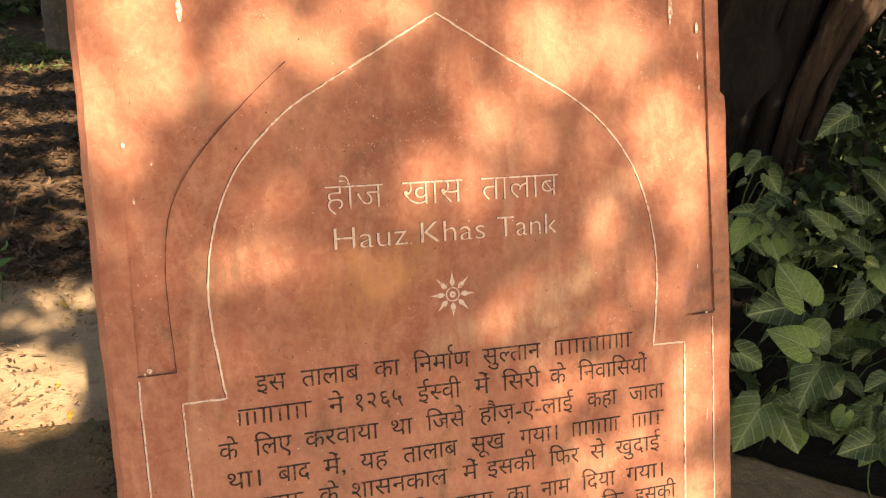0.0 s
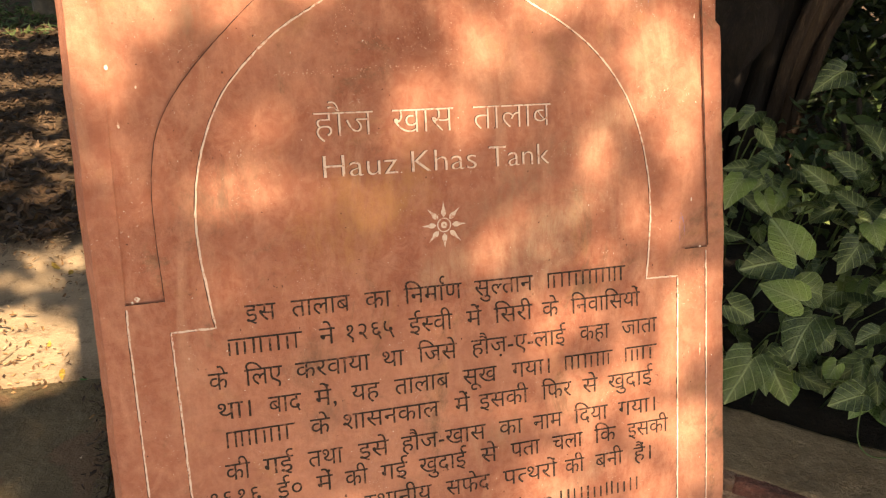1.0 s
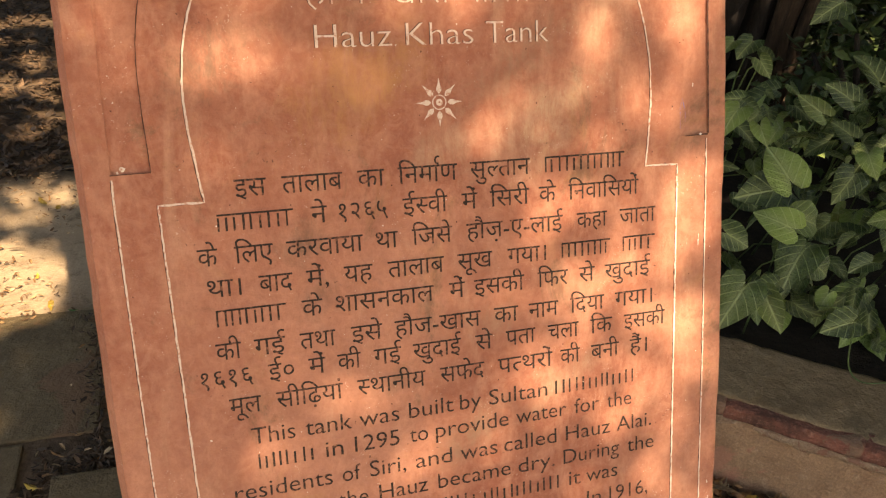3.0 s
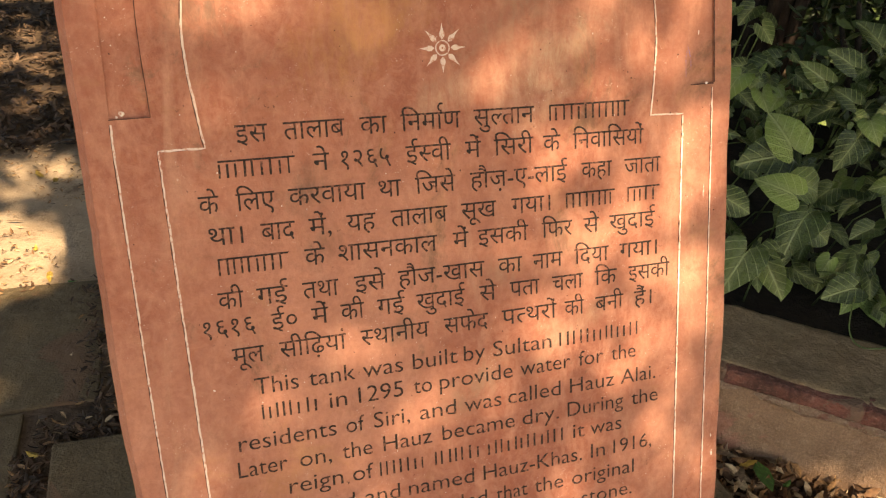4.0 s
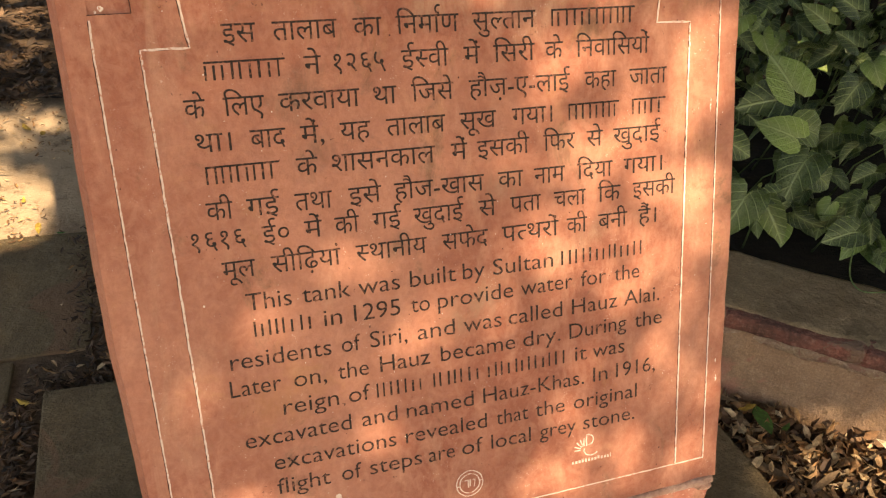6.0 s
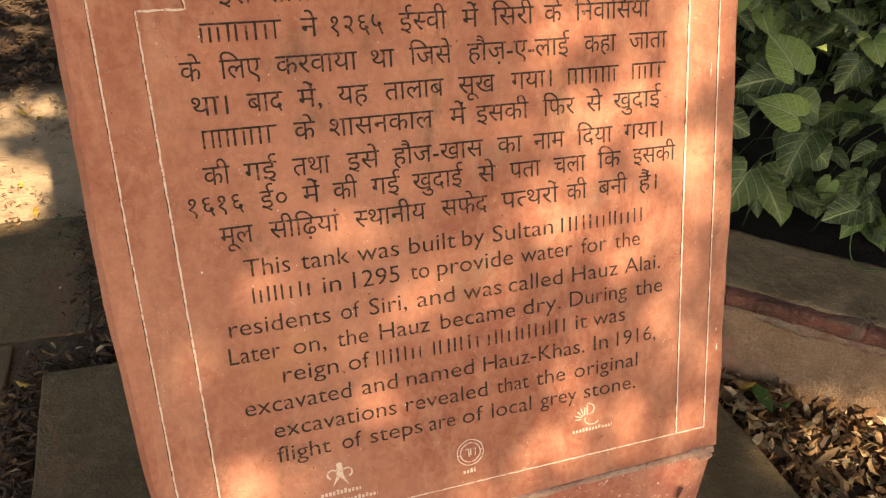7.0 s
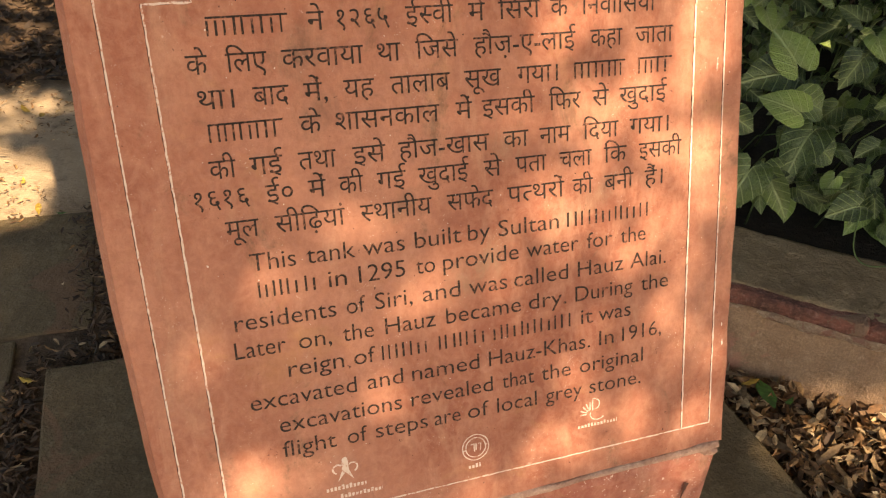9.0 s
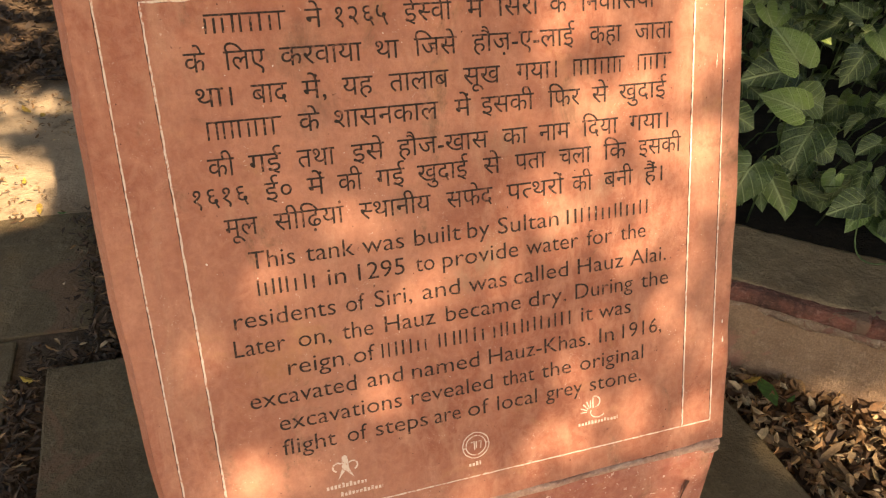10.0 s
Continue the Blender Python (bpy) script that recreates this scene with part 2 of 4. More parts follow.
YELLOW = scattered("yellow_leaf", (0.0, (0.55, 0.33, 0.04)), (1.0, (0.6, 0.4, 0.08)))
FRESH = scattered("fresh_leaf", (0.0, (0.06, 0.16, 0.025)), (1.0, (0.1, 0.22, 0.04)))


def earth():
    n = Nodes("dusty_earth")
    v = n.coords()
    a, b, g = n.noise(v, 1.6, 6, 0.6, 0.6), n.noise(v, 14, 6, 0.7), n.noise(v, 130, 4, 0.7)
    c = n.mix(n.step(a, 0.36, 0.62), (0.32, 0.212, 0.122), (0.47, 0.335, 0.205))
    c = n.mix(n.step(b, 0.5, 0.68, 0, 0.7), c, (0.15, 0.098, 0.058))
    c = n.mix(n.step(g, 0.5, 0.75, 0, 0.6), c, (0.55, 0.415, 0.275))
    sep = n.tree.nodes.new("ShaderNodeSeparateXYZ")
    n.put(sep.inputs[0], v)
    edge = n.math("ADD", sep.outputs[1], n.math("MULTIPLY", n.noise(v, 3, 6, 0.7), 0.9))
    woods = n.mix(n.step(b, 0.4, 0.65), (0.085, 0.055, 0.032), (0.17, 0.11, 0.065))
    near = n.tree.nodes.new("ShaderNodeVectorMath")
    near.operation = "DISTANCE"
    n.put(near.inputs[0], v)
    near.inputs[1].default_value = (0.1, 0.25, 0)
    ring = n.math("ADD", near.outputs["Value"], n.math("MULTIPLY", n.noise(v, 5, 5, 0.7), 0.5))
    c = n.mix(n.step(ring, 1.05, 1.25, 1, 0), c, woods)       # the darker woods tone round the sign's foot
    c = n.mix(n.step(edge, 2.55, 2.85), c, woods)              # the trodden path ends, leafy wood soil begins
    n.bump(n.math("ADD", b, n.math("MULTIPLY", g, 0.4)), 0.6, 0.015)
    return n.done(c, 0.95, 0.15)


EARTH = earth()


# ---- building helpers ----
def mesh_of(name, verts, faces, material, smooth=False):
    me = bpy.data.meshes.new(name)
    me.from_pydata([tuple(v) for v in verts], [], faces)
    me.materials.append(material)
    if smooth:
        me.shade_smooth()
    me.update()
    return me


def part(name, me, parent, label=""):
    ob = new(name, me)
    ob.parent = parent
    return tagged(ob, label) if label else ob


def empty(name, m, label, category, group="", kind=""):
    ob = new(name)
    ob.matrix_world = m
    return tagged(ob, label, category, group, kind)


def block(w, d, h, material, name, bevel=0.006, jitter=0.0, cuts=1, seed=0):
    """A stone block standing on z = 0, centred in x and y, with rounded, slightly uneven edges."""
    bm = bmesh.new()
    bmesh.ops.create_cube(bm, size=1, matrix=Matrix.Translation((0, 0, h / 2)) @ Matrix.Diagonal((w, d, h, 1)))
    if cuts > 1:
        bmesh.ops.subdivide_edges(bm, edges=[e for e in bm.edges if e.calc_length() > 0.15], cuts=cuts, use_grid_fill=True)
    sharp = [e for e in bm.edges if len(e.link_faces) == 2 and e.calc_face_angle() > 1]
    bmesh.ops.bevel(bm, geom=sharp, offset=bevel, segments=2, affect="EDGES", profile=0.6)
    if jitter:
        for v in bm.verts:
            v.co += noise.noise_vector(v.co * 9 + Vector((seed, 0, 0))) * jitter
    me = bpy.data.meshes.new(name)
    bm.to_mesh(me)
    bm.free()
    me.materials.append(material)
    return me


def rough_block(w, d, h, material, name, round_by, coarse, fine_by, seed, cell=0.02):
    """A worn block standing on z = 0, finely divided, with rounded edges, lumps and small chips."""
    size, index, verts, faces = (w, d, h), {}, [], []
    steps = [max(2, round(q / cell)) for q in size]

    def vert(i, j, k):
        if (i, j, k) not in index:
            p = Vector((w * (i / steps[0] - 0.5), d * (j / steps[1] - 0.5), h * (k / steps[2] - 0.5)))
            core = Vector([max(-q / 2 + round_by, min(q / 2 - round_by, c)) for q, c in zip(size, p)])
            out = (p - core).normalized() if (p - core).length > 1e-6 else Vector()
            p = core + out * round_by
            shift = Vector((seed, seed * 0.7, 0))
            lump = noise.noise(p * 11 + shift) * coarse + noise.noise(p * 42 + shift) * fine_by
            chip = max(0.0, noise.noise(p * 23 + shift * 2) - 0.25) * coarse * 2.2
            index[i, j, k] = len(verts)
            verts.append(p + out * (lump - chip) + Vector((0, 0, h / 2)))
        return index[i, j, k]
    for axis in range(3):
        u, v = [a for a in range(3) if a != axis]
        for end in (0, steps[axis]):
            for a in range(steps[u]):
                for b in range(steps[v]):
                    quad = []
                    for da, db in ((0, 0), (1, 0), (1, 1), (0, 1)):
                        at = [0, 0, 0]
                        at[axis], at[u], at[v] = end, a + da, b + db
                        quad.append(vert(*at))
                    faces.append(tuple(quad if (end > 0) == (axis != 1) else reversed(quad)))
    return mesh_of(name, verts, faces, material, True)


def tube(points, radii, material, name, sides=10, lumps=0.0, seed=0):
    """A tapered, lumpy stem along points."""
    verts, faces = [], []
    pts = [Vector(p) for p in points]
    for i, p in enumerate(pts):
        way = (pts[min(i + 1, len(pts) - 1)] - pts[max(i - 1, 0)]).normalized()
        a = way.orthogonal().normalized() if i == 0 else (a - way * a.dot(way)).normalized()
        b = way.cross(a)
        for k in range(sides):
            t = 2 * math.pi * k / sides
            out = a * math.cos(t) + b * math.sin(t)
            r = radii[i] * (1 + lumps * noise.noise(Vector((2.5 * math.cos(t) + seed, 2.5 * math.sin(t), i * 0.35))))
            verts.append(p + out * r)
    for i in range(len(pts) - 1):
        for k in range(sides):
            j = (k + 1) % sides
            faces.append((i * sides + k, i * sides + j, (i + 1) * sides + j, (i + 1) * sides + k))
    faces.append(tuple(range(sides - 1, -1, -1)))
    faces.append(tuple(range(len(verts) - sides, len(verts))))
    return mesh_of(name, verts, faces, material, True)


def spline(points, steps=8):
    """A smooth run of points through the given ones."""
    p = [Vector(q) for q in points]
    out = []
    for i in range(len(p) - 1):
        a, b, c, d = p[max(i - 1, 0)], p[i], p[i + 1], p[min(i + 2, len(p) - 1)]
        for k in range(steps):
            t = k / steps
            out.append(0.5 * (2 * b + (c - a) * t + (2 * a - 5 * b + 4 * c - d) * t * t + (3 * b - a - 3 * c + d) * t ** 3))
    return out + [p[-1]]


def leaflets(rng, places, size, material, name, curl=0.35, flat=0.6, long=1.9):
    """Many small curled leaves as one mesh: places gives (x, y, z) for each."""
    verts, faces = [], []
    for p in places:
        s = size * rng.uniform(0.55, 1.35)
        turn = Euler((rng.gauss(0, flat), rng.gauss(0, flat), rng.uniform(0, 6.283))).to_matrix()
        half, c = s * 0.5, rng.uniform(-curl, curl)
        base = len(verts)
        for v, w in ((-1, 0.0), (-0.45, 0.8), (0.3, 0.75), (1, 0.0)):
            y = v * half * long / 1.4
            lift = -c * half * v * v
            for u in ((-1, 0, 1) if w else (0,)):
                verts.append(Vector(p) + turn @ Vector((u * w * half * 0.62, y, lift + abs(u) * c * half * 0.7)))
        b = base
        faces += [(b, b + 2, b + 1), (b, b + 3, b + 2), (b + 1, b + 2, b + 5, b + 4), (b + 2, b + 3, b + 6, b + 5), (b + 4, b + 5, b + 7), (b + 5, b + 6, b + 7)]
    return mesh_of(name, verts, faces, material, False)


# ---- ground ----
def ground_mesh():
    """One sheet: fine near the stone, coarse to the horizon."""
    def line(near, far):
        out = [k * 0.06 for k in range(int(near / 0.06))]
        while out[-1] < far:
            out.append(out[-1] + max(0.06, 0.25 * (out[-1] - near + 0.25)))
        return out
    xs = sorted({-v for v in line(2.2, 900)} | set(line(2.2, 900)))
    ys = sorted({0.8 - v for v in line(2.6, 900)} | {0.8 + v for v in line(2.6, 900)})
    verts = []
    for y in ys:
        for x in xs:
            near = max(0.0, 1 - max(abs(x), abs(y - 0.8)) / 14)
            z = near * (0.012 * noise.noise(Vector((x * 3, y * 3, 0))) + 0.005 * noise.noise(Vector((x * 14, y * 14, 3))))
            verts.append((x, y, z - 0.006))
    n = len(xs)
    faces = [(j * n + i, j * n + i + 1, (j + 1) * n + i + 1, (j + 1) * n + i) for j in range(len(ys) - 1) for i in range(n - 1)]
    return mesh_of("ground", verts, faces, EARTH, True)


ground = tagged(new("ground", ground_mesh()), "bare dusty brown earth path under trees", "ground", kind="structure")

# ---- paving round the foot of the stone ----
pad = empty("pavement", Matrix(), "worn grey-brown paving stones round the sign's foot", "paving", kind="structure")
for i, (x0, x1, y0, y1, h) in enumerate(((-0.513, -0.06, 0.10, 0.704, 0.026), (-0.05, 0.30, 0.08, 0.60, 0.03), (0.31, 0.712, -0.20, 0.41, 0.03),
                                         (-0.50, 0.30, -0.60, 0.07, 0.03), (-1.25, -0.585, 0.22, 0.845, 0.005), (-1.30, -0.43, 0.862, 1.34, 0.002))):
    ob = part("paving_stone", block(x1 - x0, y1 - y0, 0.07, PAVING, "paving_stone", 0.0045, 0.004, 4, i * 3.1), pad)
    ob.matrix_world = pose((x0 + x1) / 2, (y0 + y1) / 2, h - 0.07, 0, 0, (0, 0, 0, 0, -1.5, -1)[i])

# ---- kerb of the planting bed ----
ALONG, ACROSS = Vector((0.728, -0.685, 0)), Vector((0.685, 0.728, 0))


def kerb_at(s, o, z):
    """s along the kerb, o across it (away from the sign), z up."""
    return Vector((0.794, 0.359, 0)) + ALONG * s + ACROSS * o + Vector((0, 0, z))


KERB_TURN = math.degrees(math.atan2(-0.685, 0.728))
kerb = empty("kerb", Matrix(), "low plastered brick kerb with grey stone top round a bed", "kerb", kind="structure")


def kerb_run(name, s0, s1, o0, o1, z0, z1, material, round_by, coarse, fine_by, seed, label="", cell=0.016):
    ob = part(name, rough_block(s1 - s0, o1 - o0, z1 - z0, material, name, round_by, coarse, fine_by, seed, cell), kerb, label)
    ob.matrix_world = Matrix.Translation(kerb_at((s0 + s1) / 2, (o0 + o1) / 2, z0)) @ pose(0, 0, 0, 0, 0, KERB_TURN)


kerb_run("plaster_face", -0.75, 1.6, 0.006, 0.24, -0.05, 0.172, PLASTER, 0.008, 0.005, 0.0022, 1, "buff plaster patched with red")
for s0, s1 in ((-0.75, -0.298), (-0.301, -0.048), (-0.051, 0.206), (0.203, 0.442), (0.439, 0.802), (0.799, 1.6)):
    kerb_run("edge_brick", s0, s1, 0.003, 0.06, 0.17, 0.203, BRICK, 0.006, 0.0028, 0.002, 3.0 + s0, "", 0.009)
kerb_run("bedding_mortar", -0.75, 1.6, 0.003, 0.1, 0.152, 0.173, BEDDING, 0.006, 0.005, 0.003, 9, "crumbling buff mortar under the bricks", 0.009)
for s0, s1 in ((-0.75, -0.12), (-0.117, 0.52), (0.523, 1.6)):
    kerb_run("cap_stone", s0, s1, 0.026, 0.25, 0.168, 0.206, CAP, 0.007, 0.003, 0.0026, s0 * 5 + 2, "", 0.012)
bed = tagged(new("soil", block(2.3, 1.76, 0.19, SOIL, "soil", 0.02, 0.02, 6, 4)), "dark soil of the raised planting bed", "soil", kind="structure")
bed.matrix_world = Matrix.Translation(kerb_at(0.42, 1.12, -0.03)) @ pose(0, 0, 0, 0, 0, KERB_TURN)

# ---- the engraved sign stone ----
sign = empty("stone_sign", STONE, "red sandstone information slab with arch border and engraved bilingual text", "stone sign")
THICK, RECESS = 0.07, 0.002
EDGE = 0.294


def left_edge(x, z):
    """Draws the border in downwards, more on its left, to fit the camera's view."""
    down = max(0.0, -z)
    return x + 0.0275 * down if x < -0.2 else x - 0.0062 * down if x > 0.2 else x


def arch(apex, half_at, foot, steps):
    """Right half of a pointed arch from apex to foot: (x, z) pairs."""
    return spline([(0, apex, 0)] + [(x, z, 0) for x, z in half_at] + [(*foot, 0)], steps)


INNER_RIGHT = [(v.x, v.y) for v in spline([(x, z, 0) for x, z in ((-0.0045, 0.3195), (0.066, 0.277), (0.1206, 0.2457), (0.1545, 0.219), (0.1805, 0.1862), (0.198, 0.1476), (0.2077, 0.103), (0.2098, 0.0585), (0.205, 0.0008))], 4)]
INNER_LEFT = [(v.x, v.y) for v in spline([(x, z, 0) for x, z in ((-0.0045, 0.3195), (-0.088, 0.2707), (-0.1375, 0.24), (-0.1722, 0.2065), (-0.1905, 0.1796), (-0.2043, 0.1432), (-0.2108, 0.1108), (-0.2121, 0.068), (-0.2042, 0.0))], 4)]
OUTER = [(v.x, v.y) for v in arch(0.376, ((0.075, 0.322), (0.147, 0.271), (0.2225, 0.191), (0.2438, 0.1265)), (0.2428, 0.027), 7)]


def slab_mesh():
    from mathutils.geometry import tessellate_polygon
    corner = [(-0.2785, -0.492), (EDGE - 0.004, -0.4785), (EDGE + 0.001, -0.2), (EDGE, 0.1), (EDGE - 0.003, 0.2), (EDGE - 0.004, 0.24), (EDGE - 0.009, 0.246), (EDGE - 0.012, 0.33), (EDGE - 0.012, 0.40),
              (0.225, 0.50), (-0.235, 0.50), (-0.303, 0.40), (-0.3028, 0.18), (-0.301, 0.0), (-0.2995, -0.14), (-0.297, -0.247), (-0.2915, -0.34), (-0.2845, -0.42)]
    rim = []
    for i, a in enumerate(corner):
        b = corner[(i + 1) % len(corner)]
        n = max(1, int(math.dist(a, b) / 0.018))
        for k in range(n):
            x, z = a[0] + (b[0] - a[0]) * k / n, a[1] + (b[1] - a[1]) * k / n
            w = noise.noise_vector(Vector((x * 30, z * 30, 1))) * 0.0016 + noise.noise_vector(Vector((x * 9, z * 9, 5))) * 0.001
            rim.append((x + w.x, z + w.y))

    def inset(d, right=None):
        """The rim drawn in by d; its right side by right, where that differs."""
        out = []
        for i, p in enumerate(rim):
            a, b = Vector(rim[i - 1]), Vector(rim[(i + 1) % len(rim)])
            t = (b - a).normalized()
            k = right if right is not None and (p[0] > 0.2 or p[1] < -0.465) else d
            out.append((p[0] - t.y * k, p[1] + t.x * k))
        return out
    wells = []
    for side in (-1, 1):
        frame_x, top_x = (0.273, 0.2705) if side < 0 else (0.2746, 0.2643)
        well = [(side * frame_x, 0.027), (side * top_x, 0.36), (side * 0.255, 0.43), (0.006 * side, 0.43), (0.006 * side, 0.385)]
        well += [(side * x, z) for x, z in OUTER[2:]]
        wells.append(well)
    verts, faces = [], []

    def ring(pts, y, right=None):
        base = len(verts)
        verts.extend((x, right if right is not None and (x > 0.2 or z < -0.465) else y, z) for x, z in pts)
        return list(range(base, base + len(pts)))

    def wall(r, s):
        for i in range(len(r)):
            j = (i + 1) % len(r)
            faces.append((r[i], r[j], s[j], s[i]))
    front = inset(0.0078, 0.0022)
    loops = [front] + wells
    index = [ring(loop, 0.0) for loop in loops]
    flat = [i for r in index for i in r]
    for tri in tessellate_polygon([[Vector((x, z, 0)) for x, z in loop] for loop in loops]):
        faces.append(tuple(flat[k] for k in tri))
    for k, well in enumerate(wells):
        floor = ring(well, RECESS)
        wall(index[k + 1], floor)
        for tri in tessellate_polygon([[Vector((x, z, 0)) for x, z in well]]):
            faces.append(tuple(floor[i] for i in tri))
    a = ring(inset(0.0012, 0.0008), 0.013, 0.0009)
    b = ring(rim, 0.028, 0.004)
    c = ring(rim, THICK)
    wall(index[0], a), wall(a, b), wall(b, c)
    faces.append(tuple(c))
    me = mesh_of("slab", verts, faces, RED)
    bm = bmesh.new()
    bm.from_mesh(me)
    bmesh.ops.recalc_face_normals(bm, faces=bm.faces)
    bm.to_mesh(me)
    bm.free()
    return me


part("slab", slab_mesh(), sign)
rng = random.Random(4)


def ribbon(points, width, material, name, y=-0.0004, ragged=0.35, closed=False):
    """A hand-painted line of uneven width on the face."""
    fine = []
    for a, b in zip(points, points[1:]):
        n = max(1, int(math.dist(a, b) / 0.004))
        fine += [(a[0] + (b[0] - a[0]) * k / n, a[1] + (b[1] - a[1]) * k / n) for k in range(n)]
    fine.append(points[-1])
    verts, faces = [], []
    for i, p in enumerate(fine):
        a, b = Vector(fine[max(i - 1, 0)]), Vector(fine[min(i + 1, len(fine) - 1)])
        t = (b - a).normalized()
        w = width / 2 * (1 + rng.uniform(-ragged, ragged))
        off = rng.gauss(0, width * 0.09)
        for s in (-1, 1):
            verts.append((left_edge(p[0] - t.y * (s * w + off), p[1]), y, p[1] + t.x * (s * w + off)))
        if i:
            faces.append((2 * i - 2, 2 * i - 1, 2 * i + 1, 2 * i))
    return mesh_of(name, verts, faces, material)


def mirror(points, side):
    return [(side * x, z) for x, z in points]


for side, inner in ((-1, INNER_LEFT), (1, INNER_RIGHT)):
    run = inner + [(side * 0.24, 0.0), (side * 0.24, -0.452)]
    outer = [(side * 0.2725, 0.023), (side * 0.2745, -0.2), (side * 0.2742, -0.452)]
    part("border_line", ribbon(run, 0.0016, CHALK, "border_line", ragged=0.28), sign, "cream painted inner arch border line")
    part("border_line", ribbon(outer, 0.0014, CHALK, "border_line", ragged=0.28), sign, "cream painted outer border line")
    # ribbons beside the lines paint the shade of the carved edge
    part("groove", ribbon([(x - 0.0006, z) for x, z in run], 0.0016, SHADE_DIRT, "groove", -0.0002, 0.15), sign, "dark ribbon painting shade beside the carved line")
    part("groove", ribbon([(x - 0.0006, z) for x, z in outer], 0.0014, SHADE_DIRT, "groove", -0.0002, 0.15), sign, "dark ribbon painting shade beside the carved line")
part("border_line", ribbon([(-0.2735, -0.457), (0.2745, -0.4525)], 0.0014, CHALK, "border_line", ragged=0.28), sign, "cream painted bottom border line")
# dark ribbons put the shade of the recess edges into colour
part("groove", ribbon(mirror(OUTER[13:], -1) + [(-0.2735, 0.0268)], 0.0007, SHADE_DIRT, "groove"), sign, "dark line painting shade in the carved arch groove")
part("groove", ribbon([(0.2744, 0.028), (0.2641, 0.36)], 0.0014, SHADE_DIRT, "groove"), sign, "dark line painting shade in the carved side groove")
part("groove", ribbon([(0.2735, 0.0268), (0.248, 0.0266)], 0.0011, SHADE_DIRT, "groove"), sign, "dark line painting shade and dust in the carved step")

# splashes, chips and crayon
for x, z, w, h in ((-0.218, 0.322, 0.0055, 0.026), (0.228, 0.323, 0.0055, 0.032), (0.2568, 0.306, 0.0045, 0.012), (0.2576, 0.28, 0.002, 0.009), (0.259, 0.25, 0.0015, 0.005),
                   (-0.2688, 0.216, 0.003, 0.005), (-0.2485, 0.200, 0.0014, 0.003), (-0.2642, 0.171, 0.002, 0.006), (-0.2636, 0.031, 0.0045, 0.005), (-0.2675, 0.0285, 0.002, 0.003), (0.2655, 0.0275, 0.004, 0.0025),
                   (0.2654, -0.078, 0.0018, 0.015), (0.2834, -0.3625, 0.0026, 0.008), (0.2822, -0.3425, 0.0016, 0.005), (-0.218, -0.206, 0.0022, 0.0026), (0.2555, 0.075, 0.0015, 0.006)):
    n = 26
    ring = []
    for k in range(n):
        t = 2 * math.pi * k / n
        r = 0.85 + 0.3 * noise.noise(Vector((x * 300 + 1.6 * math.cos(t), z * 300 + 1.6 * math.sin(t), k * 0.02))) + rng.uniform(-0.1, 0.1)
        drip = 1.0 if math.sin(t) < 0 or h < 1.8 * w else 0.55 + 0.45 * (1 - math.sin(t))      # a run is thin above and round below
        ring.append((x + math.cos(t) * w * 0.5 * r * drip, -0.0006, z + math.sin(t) * h * 0.5 * r))
    part("splash", mesh_of("splash", ring, [tuple(range(n))], SPLASH), sign, "dried whitewash splash")
part("crayon_mark", ribbon([(0.2425, 0.034), (0.242, 0.052), (0.244, 0.063), (0.2475, 0.05), (0.248, 0.04)], 0.0008, CRAYON, "crayon_mark", -0.0007), sign, "faint violet crayon scribble")
part("crayon_mark", ribbon([(0.209, 0.34), (0.211, 0.315), (0.209, 0.29), (0.2095, 0.26)], 0.0004, CRAYON, "crayon_mark", -0.0007), sign, "faint violet crayon scribble")


def dab(x, z, w, h, y=-0.0005):
    """A tiny ragged chip of colour."""
    ring = []
    for k in range(7):
        t = 2 * math.pi * k / 7
        r = rng.uniform(0.5, 1.1)
        ring.append((x + math.cos(t) * w * r, y, z + math.sin(t) * h * r))
    return ring, [tuple(range(7))]


def dabs(places, name, material, label):
    verts, faces = [], []
    for x, z, w, h in places:
        v, f = dab(x, z, w, h)
        n = len(verts)
        verts += v
        faces += [tuple(i + n for i in q) for q in f]
    tagged(part(name, mesh_of(name, verts, faces, material), sign), label, kind="stuff")


def scribble(x0, z0, x1, z1, count, wide, tall):
    """Broken chalky strokes strewn along a line."""
    out = []
    for k in range(count):
        t = rng.random()
        out.append((x0 + (x1 - x0) * t + rng.gauss(0, 0.001), z0 + (z1 - z0) * t + rng.gauss(0, tall), rng.uniform(0.2, 1) * wide, rng.uniform(0.2, 1) * 0.0011))
    return out


dabs(scribble(-0.142, 0.207, 0.03, 0.212, 120, 0.0011, 0.0016), "scratch", SCRATCH, "row of faint chalky scuff marks")
dabs(scribble(-0.085, 0.258, -0.088, 0.232, 45, 0.0007, 0.002) + scribble(-0.068, 0.25, -0.08, 0.262, 20, 0.001, 0.001) + scribble(-0.066, 0.232, 0.02, 0.226, 60, 0.0009, 0.004)
     + scribble(-0.03, 0.24, 0.02, 0.252, 40, 0.0006, 0.006), "scratch", SCRATCH, "broken pale scribble scratched in the stone")
dabs(scribble(-0.165, 0.315, -0.14, 0.322, 30, 0.001, 0.003) + scribble(-0.1, 0.32, -0.07, 0.334, 26, 0.001, 0.003) + scribble(0.175, 0.315, 0.22, 0.322, 60, 0.0011, 0.009), "scratch", SCRATCH, "pale scuffs along the worn upper stone")
dabs([(rng.uniform(-0.28, 0.28), rng.uniform(-0.47, 0.36), rng.uniform(0.0003, 0.0008), rng.uniform(0.0003, 0.0009)) for _ in range(150)], "lime_specks", SPLASH, "tiny specks of lime")
